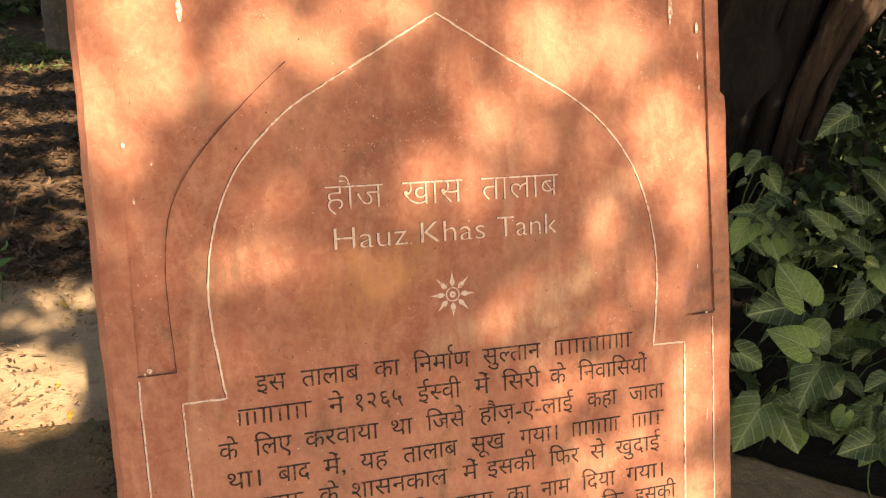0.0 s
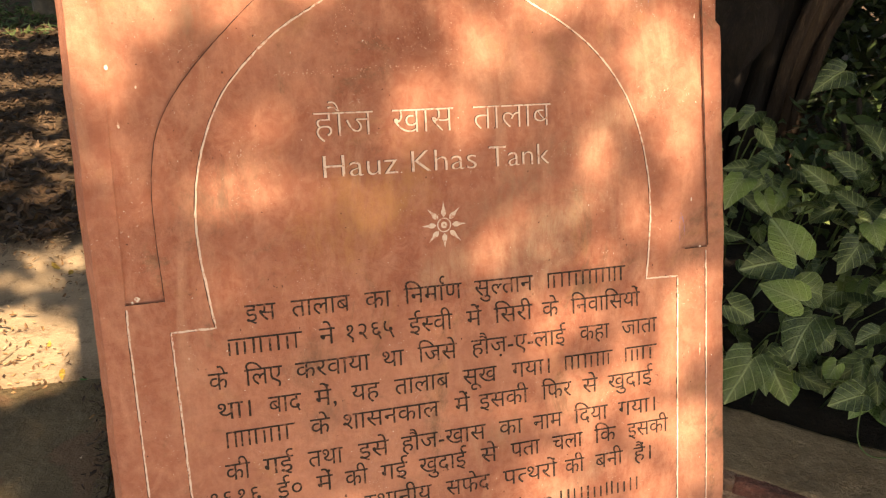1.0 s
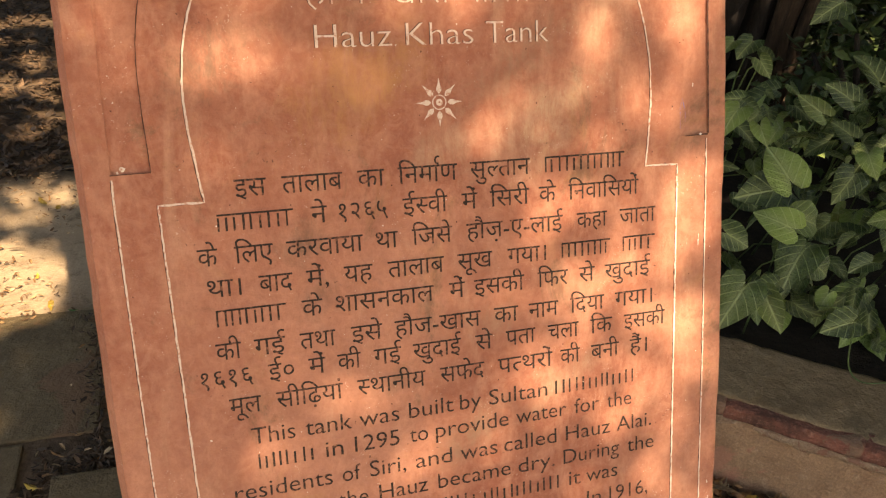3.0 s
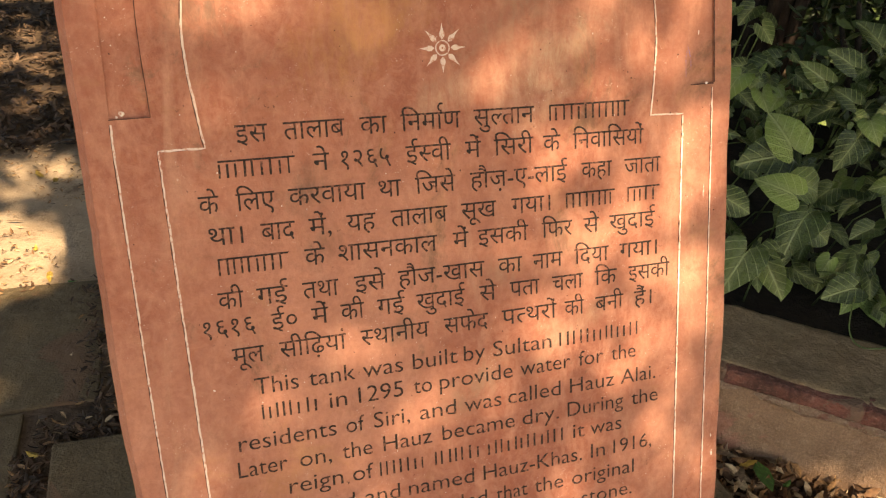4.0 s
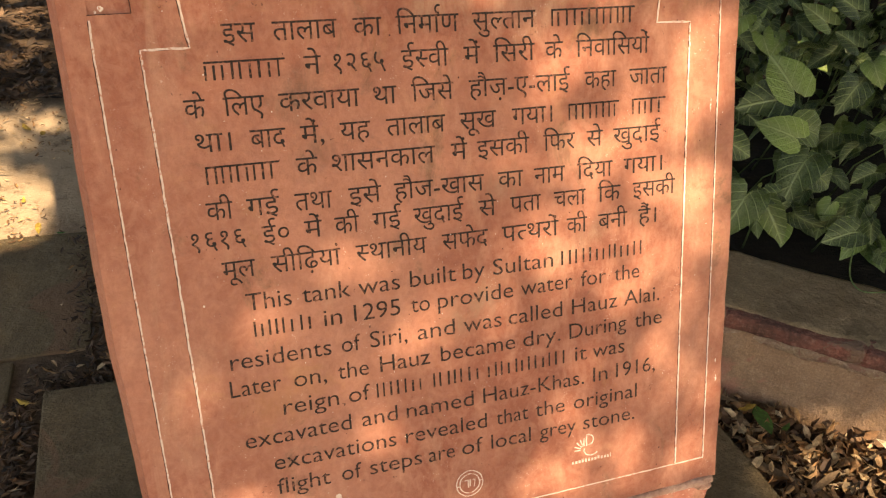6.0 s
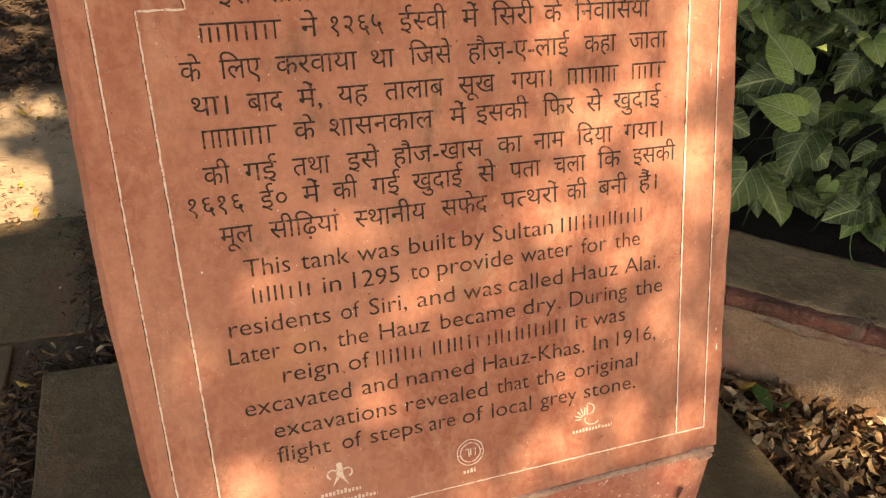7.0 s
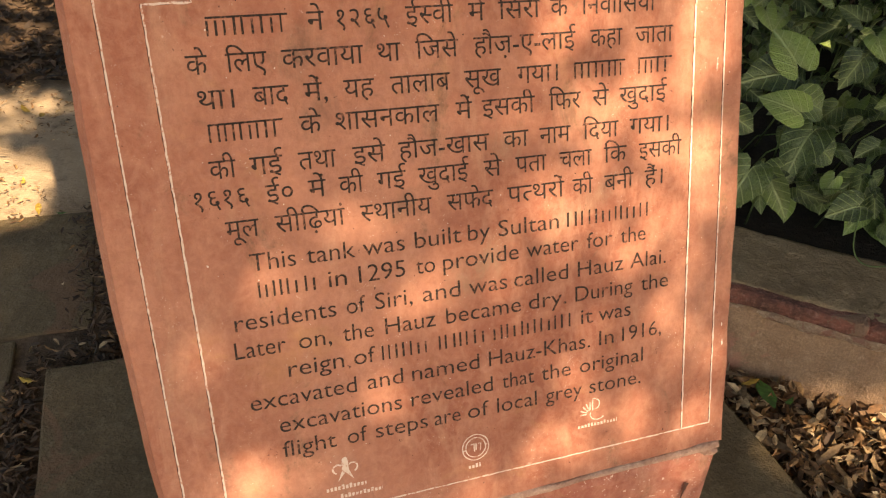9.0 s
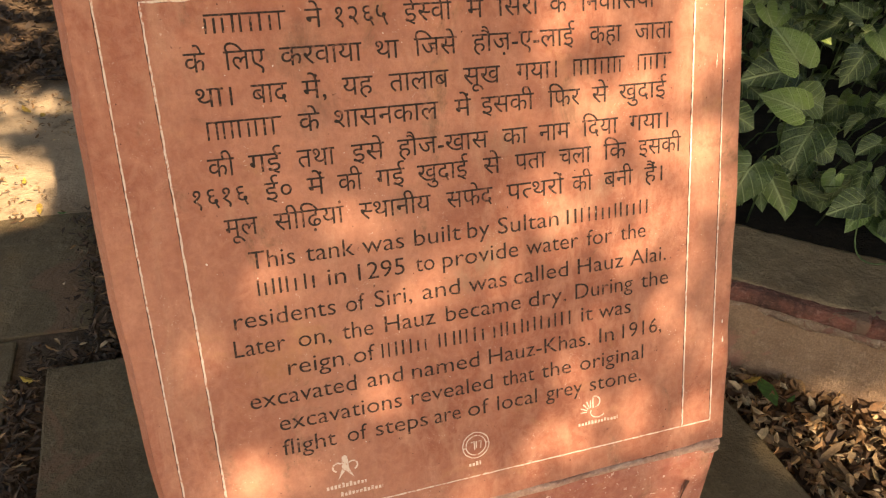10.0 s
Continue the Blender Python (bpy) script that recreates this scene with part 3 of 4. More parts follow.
dabs([(rng.uniform(-0.28, 0.28), rng.uniform(-0.47, 0.36), rng.uniform(0.0003, 0.0009), rng.uniform(0.0003, 0.0012)) for _ in range(130)], "pits", SHADE_DIRT, "small dark pits in the stone")


# ---- lettering ----
def glyphs(text, bold=0.0):
    """Flat outline of text with the built-in font: vertices (x, y) at size 1, and faces."""
    cu = bpy.data.curves.new("letters", "FONT")
    cu.body, cu.resolution_u, cu.offset = text, 3, bold
    ob = bpy.data.objects.new("letters", cu)
    scene.collection.objects.link(ob)
    me = ob.evaluated_get(bpy.context.evaluated_depsgraph_get()).to_mesh()
    verts, faces = [(v.co.x, v.co.y) for v in me.vertices], [tuple(p.vertices) for p in me.polygons]
    bpy.data.objects.remove(ob)
    bpy.data.curves.remove(cu)
    return verts, faces


def half_form(verts, faces):
    """A consonant without its upright stem, as in a conjunct."""
    right = max(v[0] for v in verts)
    cut = right - 0.20
    return [(min(x, cut), y) for x, y in verts], faces


def rect(x0, x1, y0, y1):
    return [(x0, y0), (x1, y0), (x1, y1), (x0, y1)], [(0, 1, 2, 3)]


def bars(width, low, high, head=None):
    """Plain bars that stand for a name."""
    out, x = [], 0.0
    while x < width - 0.1:
        w = rng.uniform(0.07, 0.10)
        out.append(rect(x, x + w, low, high * rng.choice((1, 1, 0.8))))
        x += w + rng.uniform(0.17, 0.30)
    if head:
        out.append(rect(0, x, head - 0.07, head))
    return out, x


def letters_of(verts, faces):
    """Splits a word into its letters, each with its dots and marks."""
    root = list(range(len(verts)))

    def find(i):
        while root[i] != i:
            root[i] = root[root[i]]
            i = root[i]
        return i
    for f in faces:
        for i in f[1:]:
            root[find(i)] = find(f[0])
    isles = {}
    for f in faces:
        isles.setdefault(find(f[0]), []).append(f)
    spans = []
    for fs in isles.values():
        xs = [verts[i][0] for f in fs for i in f]
        spans.append([min(xs), max(xs), list(fs)])
    spans.sort(key=lambda q: q[0])
    out = []
    for lo, hi, fs in spans:
        if out and min(hi, out[-1][1]) - lo > 0.45 * min(hi - lo, out[-1][1] - out[-1][0]):
            out[-1][1] = max(hi, out[-1][1])
            out[-1][2] += fs
        else:
            out.append([lo, hi, fs])
    for lo, hi, fs in out:
        used = sorted({i for f in fs for i in f})
        at = {i: k for k, i in enumerate(used)}
        yield [verts[i] for i in used], [tuple(at[i] for i in f) for f in fs]


def set_line(name, words, spans, base, size, material, indic=False, label="", bold=0.0, y=-0.0005):
    """A line of writing in the face; spans: where each word begins and ends, in millimetres; base: where the letters stand.
    |x| in a word is a half consonant; # is a row of plain bars."""
    line = new(name)
    line.parent = sign
    tagged(line, label)
    for word, (start, end) in zip(words, zip(spans[::2], spans[1::2])):
        start, end = start / 1000, end / 1000
        group, x = [], 0.0
        if word[0] == "#":
            group, x = bars((end - start) / (0.92 * size), 0.0, 0.62, 0.62 if indic else None)
        else:
            for i, bit in enumerate(word.split("|")):
                if not bit:
                    continue
                hook = bit.find("^")
                v, f = glyphs(bit.replace("^", ""), bold)
                if hook > 0:                                  # the small hook of an r before a consonant
                    at = max(a for a, b in glyphs(bit[:hook], bold)[0]) - 0.05
                    curl = [(at + r * math.cos(radians(t)), 0.80 + r * 1.1 * math.sin(radians(t))) for r in (0.16, 0.09) for t in range(60, 281, 22)]
                    m, n = len(curl) // 2, len(v)
                    v = v + curl
                    f = f + [(n + i, n + i + 1, n + m + i + 1, n + m + i) for i in range(m - 1)]
                if i % 2:
                    v, f = half_form(v, f)
                x0 = 0.0 if indic else min(a for a, b in v)
                group.append(([(x + a - x0, b) for a, b in v], f))
                x += max(a for a, b in v) - x0
        low = min(a for v, f in group for a, b in v)
        high = max(a for v, f in group for a, b in v)
        least, most = (0.88, 1.07) if indic else (0.95, 1.2)
        k = max(least * size, min(most * size, (end - start) / (high - low)))
        start = (start + end - k * (high - low)) / 2
        verts, faces = [], []
        for v, f in group:
            n = len(verts)
            verts += [(start + (a - low) * k, y, base + b * size) for a, b in v]
            faces += [tuple(i + n for i in t) for t in f]
        for v, f in letters_of(verts, faces):
            part("letter", mesh_of("letter", v, f, material), line)
            # an offset dark copy paints the shade of the letter's carved edge
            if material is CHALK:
                part("letter_shade", mesh_of("letter_shade", [(a - 0.0007, q + 0.0003, b + 0.0003) for a, q, b in v], f, SHADE_DIRT), line, "dark copy painting shade at the carved letter's edge")


def hindi_line(text, head, *spans):
    fixed = []
    for w in text.split():
        chars = list(w)
        for i in range(1, len(chars)):                    # the short i stands before its consonant
            if chars[i] == "\u093f":
                j = i - 1
                if chars[j] == "\u093c":
                    j -= 1
                chars.insert(j, chars.pop(i))
        fixed.append("".join(chars))
    set_line("inscription_line", fixed, spans, head - HEAD * 0.0232, 0.0232, INK, True, "black engraved line in Devanagari letters")


def latin_line(text, base, *spans):
    set_line("inscription_line", text.split(), spans, base, 0.0222, INK, False, "black engraved line in Latin letters", -0.004)


HEAD = 0.622
hindi_line("इस तालाब का निमा^ण सु|ल|तान #", 0.0165, -179.7, -153.7, -140.9, -89.4, -76.4, -52.5, -40.6, 14.0, 26.1, 84.3, 99.3, 181.8)
hindi_line("# ने १२६५ ई|स|वी में सिरी के निवासियों", -0.011, -195.4, -133.7, -121.0, -102.1, -94.4, -51.2, -37.7, 3.9, 14.4, 35.1, 44.3, 83.2, 92.7, 110.1, 122.7, 197.1)
hindi_line("के लिए करवाया था जिसे हौज़-ए-लाई कहा जाता", -0.039, -214.2, -197.9, -184.4, -152.5, -141.3, -74.9, -63.5, -43.4, -30.6, 6.9, 20.7, 116.6, 131.7, 162.9, 176.7, 215.9)
hindi_line("था। बाद में, यह तालाब सूख गया। # #", -0.066, -208.8, -181.3, -166.6, -138.0, -128.0, -105.4, -93.6, -67.8, -54.2, -1.8, 11.0, 45.1, 60.1, 99.0, 115.1, 166.6, 181.1, 214.5)
hindi_line("# के शासनकाल में इसकी फिर से खुदाई", -0.0918, -203.9, -145.5, -132.1, -114.2, -102.9, -12.6, 0.2, 19.1, 26.1, 76.2, 89.9, 121.3, 133.1, 149.8, 160.6, 210.5)
hindi_line("की गई तथा इसे हौज-खास का नाम दिया गया।", -0.121, -206.6, -186.3, -175.1, -148.6, -136.1, -104.7, -90.7, -62.2, -50.9, 31.6, 45.0, 69.3, 80.1, 110.9, 123.3, 160.0, 171.6, 213.5)
hindi_line("१६१६ ई० में की गई खुदाई से पता चला कि इसकी", -0.1448, -221.4, -178.4, -165.1, -143.0, -131.3, -114.0, -104.5, -83.3, -71.5, -46.0, -35.0, 11.4, 24.1, 44.2, 56.1, 86.5, 99.4, 132.1, 144.8, 168.7, 181.7, 228.0)
hindi_line("मूल सीढ़ियां |स|थानीय सफेद प|त|थरों की बनी हैं।", -0.1712, -200.2, -173.3, -160.3, -101.4, -88.2, -24.1, -10.0, 33.7, 46.2, 105.0, 113.2, 132.5, 145.3, 176.2, 188.2, 207.9)
latin_line("This tank was built by Sultan #", -0.2155, -184.3, -146.4, -137.3, -95.4, -88.5, -51.0, -41.7, 1.6, 8.0, 29.2, 37.5, 97.9, 107.2, 191.3)
latin_line("# in 1295 to provide water for the", -0.2392, -180.1, -132.0, -120.8, -104.5, -94.0, -52.1, -41.7, -24.9, -16.9, 56.7, 64.6, 118.0, 126.9, 154.0, 163.1, 190.3)
latin_line("residents of Siri, and was called Hauz Alai.", -0.266, -202.8, -116.3, -107.3, -90.2, -81.5, -47.2, -38.2, -1.1, 6.6, 44.4, 51.2, 106.9, 117.1, 166.3, 173.8, 213.5)
latin_line("Later on, the Hauz became dry. During the", -0.2907, -205.4, -162.5, -151.3, -122.6, -112.6, -84.5, -74.1, -26.9, -16.6, 57.3, 64.8, 105.4, 114.3, 176.4, 185.9, 216.6)
latin_line("reign of # # # it was", -0.3147, -162.7, -113.7, -104.5, -84.9, -78.6, -37.1, -25.1, 19.3, 28.9, 108.6, 120.1, 132.9, 139.1, 174.7)
latin_line("excavated and named Hauz-Khas. In 1916,", -0.3404, -198.0, -104.2, -94.3, -60.9, -52.3, 13.6, 23.3, 129.7, 139.6, 155.9, 165.4, 209.8)
latin_line("excavations revealed that the original", -0.3658, -175.5, -63.8, -54.6, 26.2, 36.6, 68.5, 76.9, 108.4, 118.3, 189.3)
latin_line("flight of steps are of local grey stone.", -0.39, -175.2, -127.2, -116.8, -98.4, -90.4, -40.2, -31.9, -9.4, -0.2, 21.1, 29.8, 71.4, 81.1, 120.5, 128.7, 187.0)
set_line("heading_line", ("हौज", "खास", "तालाब"), (-110.5, -59.4, -42.1, 13.4, 31.7, 107.1), 0.1745 - HEAD * 0.0335, 0.0335, CHALK, True, "cream painted heading in Devanagari letters", -0.014)
set_line("heading_line", ("Hauz", "Khas", "Tank"), (-105.6, -39.0, -27.1, 33.3, 45.4, 104.6), 0.1192, 0.0277, CHALK, False, "cream painted heading in Latin letters", -0.012)


# ---- star ornament and emblems ----
def star_mesh(cx, cz):
    verts, faces = [], []
    for k in range(8):
        t = math.pi * k / 4 + math.pi / 2
        reach = 0.0218 if k % 2 else 0.0212
        row = [(0.0072, 0), (0.0098, 0.0022), (0.0124, 0.0024), (0.0152, 0.0011), (reach, 0), (0.0152, -0.0011), (0.0124, -0.0024), (0.0098, -0.0022)]
        b = len(verts)
        for r, s in row:
            verts.append((cx + r * math.cos(t) - s * math.sin(t), -0.0005, cz + r * math.sin(t) + s * math.cos(t)))
        faces.append(tuple(range(b, b + 8)))
    return verts, faces


def ring_mesh(cx, cz, r0, r1, n=28):
    verts = [(cx + r * math.cos(2 * math.pi * k / n), -0.0005, cz + r * math.sin(2 * math.pi * k / n)) for r in (r0, r1) for k in range(n)]
    return verts, [(k, (k + 1) % n, n + (k + 1) % n, n + k) for k in range(n)]


def joined(pieces):
    verts, faces = [], []
    for v, f in pieces:
        n = len(verts)
        verts += v
        faces += [tuple(i + n for i in t) for t in f]
    return verts, faces


def flat_bar(x0, x1, z0, z1):
    return [(x0, -0.0005, z0), (x1, -0.0005, z0), (x1, -0.0005, z1), (x0, -0.0005, z1)], [(0, 1, 2, 3)]


star = part("star_ornament", mesh_of("star_ornament", *joined([ring_mesh(0.0, 0.0705, 0.0055, 0.0066), ring_mesh(0.0, 0.0705, 0.0008, 0.003)]), CHALK), sign, "cream eight-rayed sun flower ornament")
petals, rays = star_mesh(0.0, 0.0705)
for ray in rays:
    part("petal", mesh_of("petal", [petals[i] for i in ray], [tuple(range(8))], CHALK), star)


def figure_mesh(cx, cz):
    """A small five-armed emblem."""
    out = [ring_mesh(cx, cz + 0.0095, 0.0, 0.0028, 12)]
    body = [(cx - 0.003, cz + 0.008), (cx + 0.003, cz + 0.008), (cx + 0.0032, cz - 0.001), (cx + 0.0075, cz - 0.0115), (cx, cz - 0.003), (cx - 0.0075, cz - 0.0115), (cx - 0.0032, cz - 0.001)]
    out.append(([(x, -0.0005, z) for x, z in body], [(0, 1, 2, 4, 6), (2, 3, 4), (4, 5, 6)]))
    return out


def strokes(lines, width):
    out = []
    for pts in lines:
        me = ribbon(pts, width, CHALK, "stroke", -0.0005, 0.2)
        out.append(([tuple(v.co) for v in me.vertices], [tuple(p.vertices) for p in me.polygons]))
        bpy.data.meshes.remove(me)
    return out


def arc(cx, cz, r, a0, a1, n=10, sx=1.0):
    return [(cx + sx * r * math.cos(radians(a0 + (a1 - a0) * k / n)), cz + r * math.sin(radians(a0 + (a1 - a0) * k / n))) for k in range(n + 1)]


arms = [arc(-0.1285, -0.4135, 0.0045, 40, 250), arc(-0.1145, -0.4135, 0.0045, 140, -70)]
part("emblem", mesh_of("emblem", *joined(figure_mesh(-0.1215, -0.4145) + strokes(arms, 0.0016)), CHALK), sign, "cream painted starfish-like emblem")
wheel = strokes([arc(0.006, -0.4215, 0.0135, 0, 360, 26), arc(0.006, -0.4215, 0.0102, 0, 360, 22), [(0.001, -0.418), (0.0045, -0.4175), (0.0045, -0.426)], [(0.0065, -0.4175), (0.0065, -0.4245)], [(0.009, -0.418), (0.0115, -0.418), (0.011, -0.4255)], [(-0.0075, -0.423), (-0.0045, -0.423)], [(0.0165, -0.4205), (0.0195, -0.4205)]], 0.0011)
part("emblem", mesh_of("emblem", *joined(wheel), CHALK), sign, "cream painted double-ring emblem")
fan = [[(0.1295 + 0.004 * math.cos(radians(a)), -0.4125 + 0.004 * math.sin(radians(a))), (0.1295 + r * math.cos(radians(a)), -0.4125 + r * math.sin(radians(a)))] for a, r in ((178, 0.011), (155, 0.0115), (132, 0.012), (110, 0.0125), (90, 0.0125))]
fan += [arc(0.1335, -0.4025, 0.006, 100, -80, 10, 1.1), [(0.1325, -0.397), (0.1325, -0.409)], arc(0.138, -0.4135, 0.0065, 160, 320, 10, 1.3)]
part("emblem", mesh_of("emblem", *joined(strokes(fan, 0.0013)), CHALK), sign, "cream painted fan emblem")
for x0, x1, z, h in ((-0.1405, -0.103, -0.4345, 0.0062), (-0.128, -0.088, -0.4435, 0.0055), (-0.002, 0.0105, -0.4432, 0.0055), (0.116, 0.16, -0.4265, 0.005)):
    cells, x = [], x0
    while x < x1:
        cells.append(flat_bar(x, min(x + 0.0024, x1), z, z + h * rng.choice((0.55, 0.6, 0.8))))
        x += 0.0036
    part("caption_bars", mesh_of("caption_bars", *joined(cells), CHALK), sign, "small cream caption marks")

# ---- upright foot of the sign ----
foot = empty("sign_base", Matrix(), "upright red sandstone base block under the leaning slab", "stone base")
ob = part("base_block", block(0.574, 0.22, 0.437, RED_BASE, "base_block", 0.012, 0.003, 5, 8), foot)
ob.matrix_world = pose(0.0, -0.044, 0.026)
ob = part("mortar_bed", block(0.56, 0.15, 0.012, MORTAR, "mortar_bed", 0.003, 0.002, 7, 3), foot, "rough grey mortar bed")
ob.matrix_world = pose(0.0, -0.0735, 0.4605)
bead = [(0.284 - 0.02 * k, -0.1515 - 0.0008 * noise.noise(Vector((k * 0.7, 2, 0))), 0.4705 - 0.0004 * k + 0.0012 * noise.noise(Vector((k * 0.5, 0, 0)))) for k in range(29)]
part("mortar_joint", tube(bead, [0.0046 + 0.0022 * noise.noise(Vector((k * 0.45, 5, 0))) for k in range(29)], MORTAR, "mortar_joint", 10, 0.35, 2), foot, "pale smeared mortar joint")
for k, (x, y, z, s) in enumerate(((0.277, -0.1475, 0.462, 0.010), (0.281, -0.142, 0.449, 0.009), (0.266, -0.1505, 0.466, 0.007))):
    ob = part("mortar_lump", block(s * 1.6, s, s, MORTAR, "mortar_lump", s * 0.25, s * 0.2, 1, k), foot)
    ob.matrix_world = pose(x, y, z - s / 2, 20, 10, 30 * k)
# a flat dark wedge stands for the depth of the notch
crack = [(0.2515, -0.1575, 0.425), (0.2575, -0.1575, 0.4225), (0.254, -0.1575, 0.408), (0.2505, -0.1575, 0.385)]
part("crack", mesh_of("crack", crack, [(0, 3, 2, 1)], SHADE_DIRT), foot, "dark wedge-shaped crack")


# ---- arrowhead vines in the bed ----
def arrow_leaf(name, wide, fold, droop, lobe):
    """An arrow-shaped leaf from its stalk (0, 0, 0) towards +y, face up (+z), length 1."""
    edge = [(0, 1.0), (7, 0.92), (16, 0.84), (30, 0.76), (50, 0.68), (75, 0.61), (100, 0.57), (124, 0.55 * lobe), (143, 0.50 * lobe), (157, 0.37 * lobe), (169, 0.12)]
    edge = [(-t, r) for t, r in reversed(edge[1:])] + edge
    rings = (0.0, 0.3, 0.62, 0.85, 1.0)
    verts, uvs, faces = [], [], []
    for f in rings:
        for t, r in edge:
            a = radians(t)
            x, y = f * r * math.sin(a) * wide, f * r * math.cos(a)
            z = fold * abs(x) * (1 - 0.4 * y) - droop * max(y, 0) ** 2 - 0.35 * droop * x * x - 0.3 * droop * min(y, 0) ** 2 + 0.03 * math.sin(t * 0.14) * f * f
            verts.append((x, y, z))
            uvs.append((0.5 + x * 0.8, 0.35 + 0.6 * y))
    n = len(edge)
    for j in range(len(rings) - 1):
        for i in range(n - 1):
            q = (j * n + i, (j + 1) * n + i, (j + 1) * n + i + 1, j * n + i + 1)
            faces.append(q[1:] if j == 0 and i else q if j else q[:3])
    me = mesh_of(name, verts, faces, ARROW_LEAF, True)
    layer = me.uv_layers.new(name="UVMap")
    for loop in me.loops:
        layer.data[loop.index].uv = uvs[loop.vertex_index]
    return me


LEAVES = [arrow_leaf("arrow_leaf", 0.86, 0.34, 0.3, 0.98), arrow_leaf("arrow_leaf", 0.82, 0.55, 0.55, 1.05), arrow_leaf("arrow_leaf", 0.95, 0.3, 0.75, 0.92), arrow_leaf("arrow_leaf", 0.66, 0.75, 0.45, 1.1)]


def leaf_pose(base, tip, face, size=None):
    """Sets a leaf with its stalk at base and its tip at tip, its upper side towards face."""
    base, tip = Vector(base), Vector(tip)
    y = tip - base
    k = size or y.length
    y.normalize()
    z = Vector(face)
    z = (z - y * z.dot(y)).normalized()
    x = y.cross(z)
    m = Matrix((x, y, z)).transposed().to_4x4()
    return Matrix.Translation(base) @ m @ Matrix.Scale(k, 4)


vines = []
for k in range(7):
    at = kerb_at(-0.35 + 0.32 * k, 0.62 + 0.1 * (k % 2), 0.15)
    vines.append(empty("arrowhead_vine", Matrix.Translation(at), "leafy green arrowhead vine with pale-veined leaves in the bed", "plant", "vines in the bed"))


def vine_near(p):
    return min(vines, key=lambda v: (v.location - Vector(p)).length)


def add_leaf(base, tip, face, shape, stalk=True):
    owner = vine_near(base)
    ob = new("leaf", LEAVES[shape])
    ob.parent = owner
    ob.matrix_parent_inverse = Matrix.Translation(-owner.location)
    ob.matrix_basis = leaf_pose(base, tip, face)
    if stalk:
        b = Vector(base)
        root = Vector((b.x + rng.uniform(-0.02, 0.08), b.y + rng.uniform(0.08, 0.18), max(0.16, b.z - rng.uniform(0.15, 0.28))))
        mid = (b + root) / 2 + Vector((0, 0.01, 0.03))
        st = new("stalk", tube([b, mid, root], [0.0016, 0.002, 0.0026], STALK, "stalk", 5))
        st.parent = owner
        st.matrix_parent_inverse = Matrix.Translation(-owner.location)


STALK = scattered("green_stalk", (0.0, (0.07, 0.12, 0.03)), (1.0, (0.12, 0.17, 0.05)))
rng = random.Random(11)
TO_EYE = Vector((-0.62, -0.62, 0.48))
SHOWN = (
        ((1.071, 0.726, 0.514), (1.044, 0.81, 0.588), 0), ((1.03, 0.638, 0.442), (0.958, 0.675, 0.478), 2), ((1.045, 0.599, 0.408), (0.946, 0.552, 0.375), 2),
        ((0.866, 0.639, 0.445), (0.931, 0.606, 0.413), 0), ((0.861, 0.543, 0.372), (0.777, 0.49, 0.332), 2), ((1.096, 0.47, 0.296), (1.008, 0.463, 0.295), 0),
        ((1.205, 0.568, 0.372), (1.136, 0.56, 0.37), 0), ((1.255, 0.73, 0.506), (1.187, 0.691, 0.478), 2), ((1.059, 0.738, 0.483), (0.934, 0.735, 0.488), 0),
        ((1.082, 0.677, 0.439), (1.183, 0.66, 0.417), 1), ((1.066, 0.603, 0.377), (1.145, 0.561, 0.336), 1), ((0.932, 0.546, 0.328), (0.944, 0.478, 0.269), 3),
        ((0.948, 0.559, 0.355), (0.89, 0.558, 0.357), 1))
UPPER = (
        ((1.141, 0.996, 0.697), (1.157, 0.955, 0.661), 0), ((1.139, 1.043, 0.729), (1.075, 1.011, 0.706), 0), ((1.169, 1.011, 0.7), (1.158, 1.051, 0.735), 3),
        ((1.078, 1.034, 0.734), (1.031, 1.012, 0.718), 0), ((1.526, 1.196, 0.784), (1.431, 1.171, 0.769), 2), ((1.444, 0.93, 0.665), (1.418, 1.007, 0.732), 3),
        ((1.369, 0.919, 0.618), (1.314, 0.964, 0.66), 0), ((1.263, 0.89, 0.6), (1.209, 0.934, 0.641), 3), ((1.328, 0.843, 0.555), (1.288, 0.88, 0.59), 1),
        ((1.028, 0.895, 0.618), (0.959, 0.862, 0.595), 2))
for base, tip, shape in SHOWN + UPPER:
    reach = (Vector(tip) - Vector(base)) * 0.2
    face = TO_EYE + Vector((rng.uniform(-0.35, 0.35), rng.uniform(-0.35, 0.35), rng.uniform(0.0, 0.5)))
    add_leaf(base, Vector(tip) - reach, face, shape)
for k in range(620):
    s, o = rng.uniform(-0.65, 1.35), rng.uniform(0.37, 1.25)
    top = 0.24 + 0.42 * min(1, (o - 0.2) / 0.45) + 0.12 * noise.noise(Vector((s * 4, o * 4, 7)))
    z = rng.uniform(max(0.2, top - 0.34), top - 0.09)
    p = kerb_at(s, o, z)
    if o < 0.5 and z > top - 0.08:
        p.z -= 0.07
    length = rng.uniform(0.03, 0.068)
    a = rng.uniform(0, 6.283)
    way = Vector((math.cos(a) - 0.45, math.sin(a) - 0.5, rng.uniform(-0.75, 0.1))).normalized()
    add_leaf(p, p + way * length, TO_EYE + Vector((rng.gauss(0, 1.0), rng.gauss(0, 1.0), rng.uniform(-0.4, 1.4))), rng.randrange(4), k % 3 == 0)
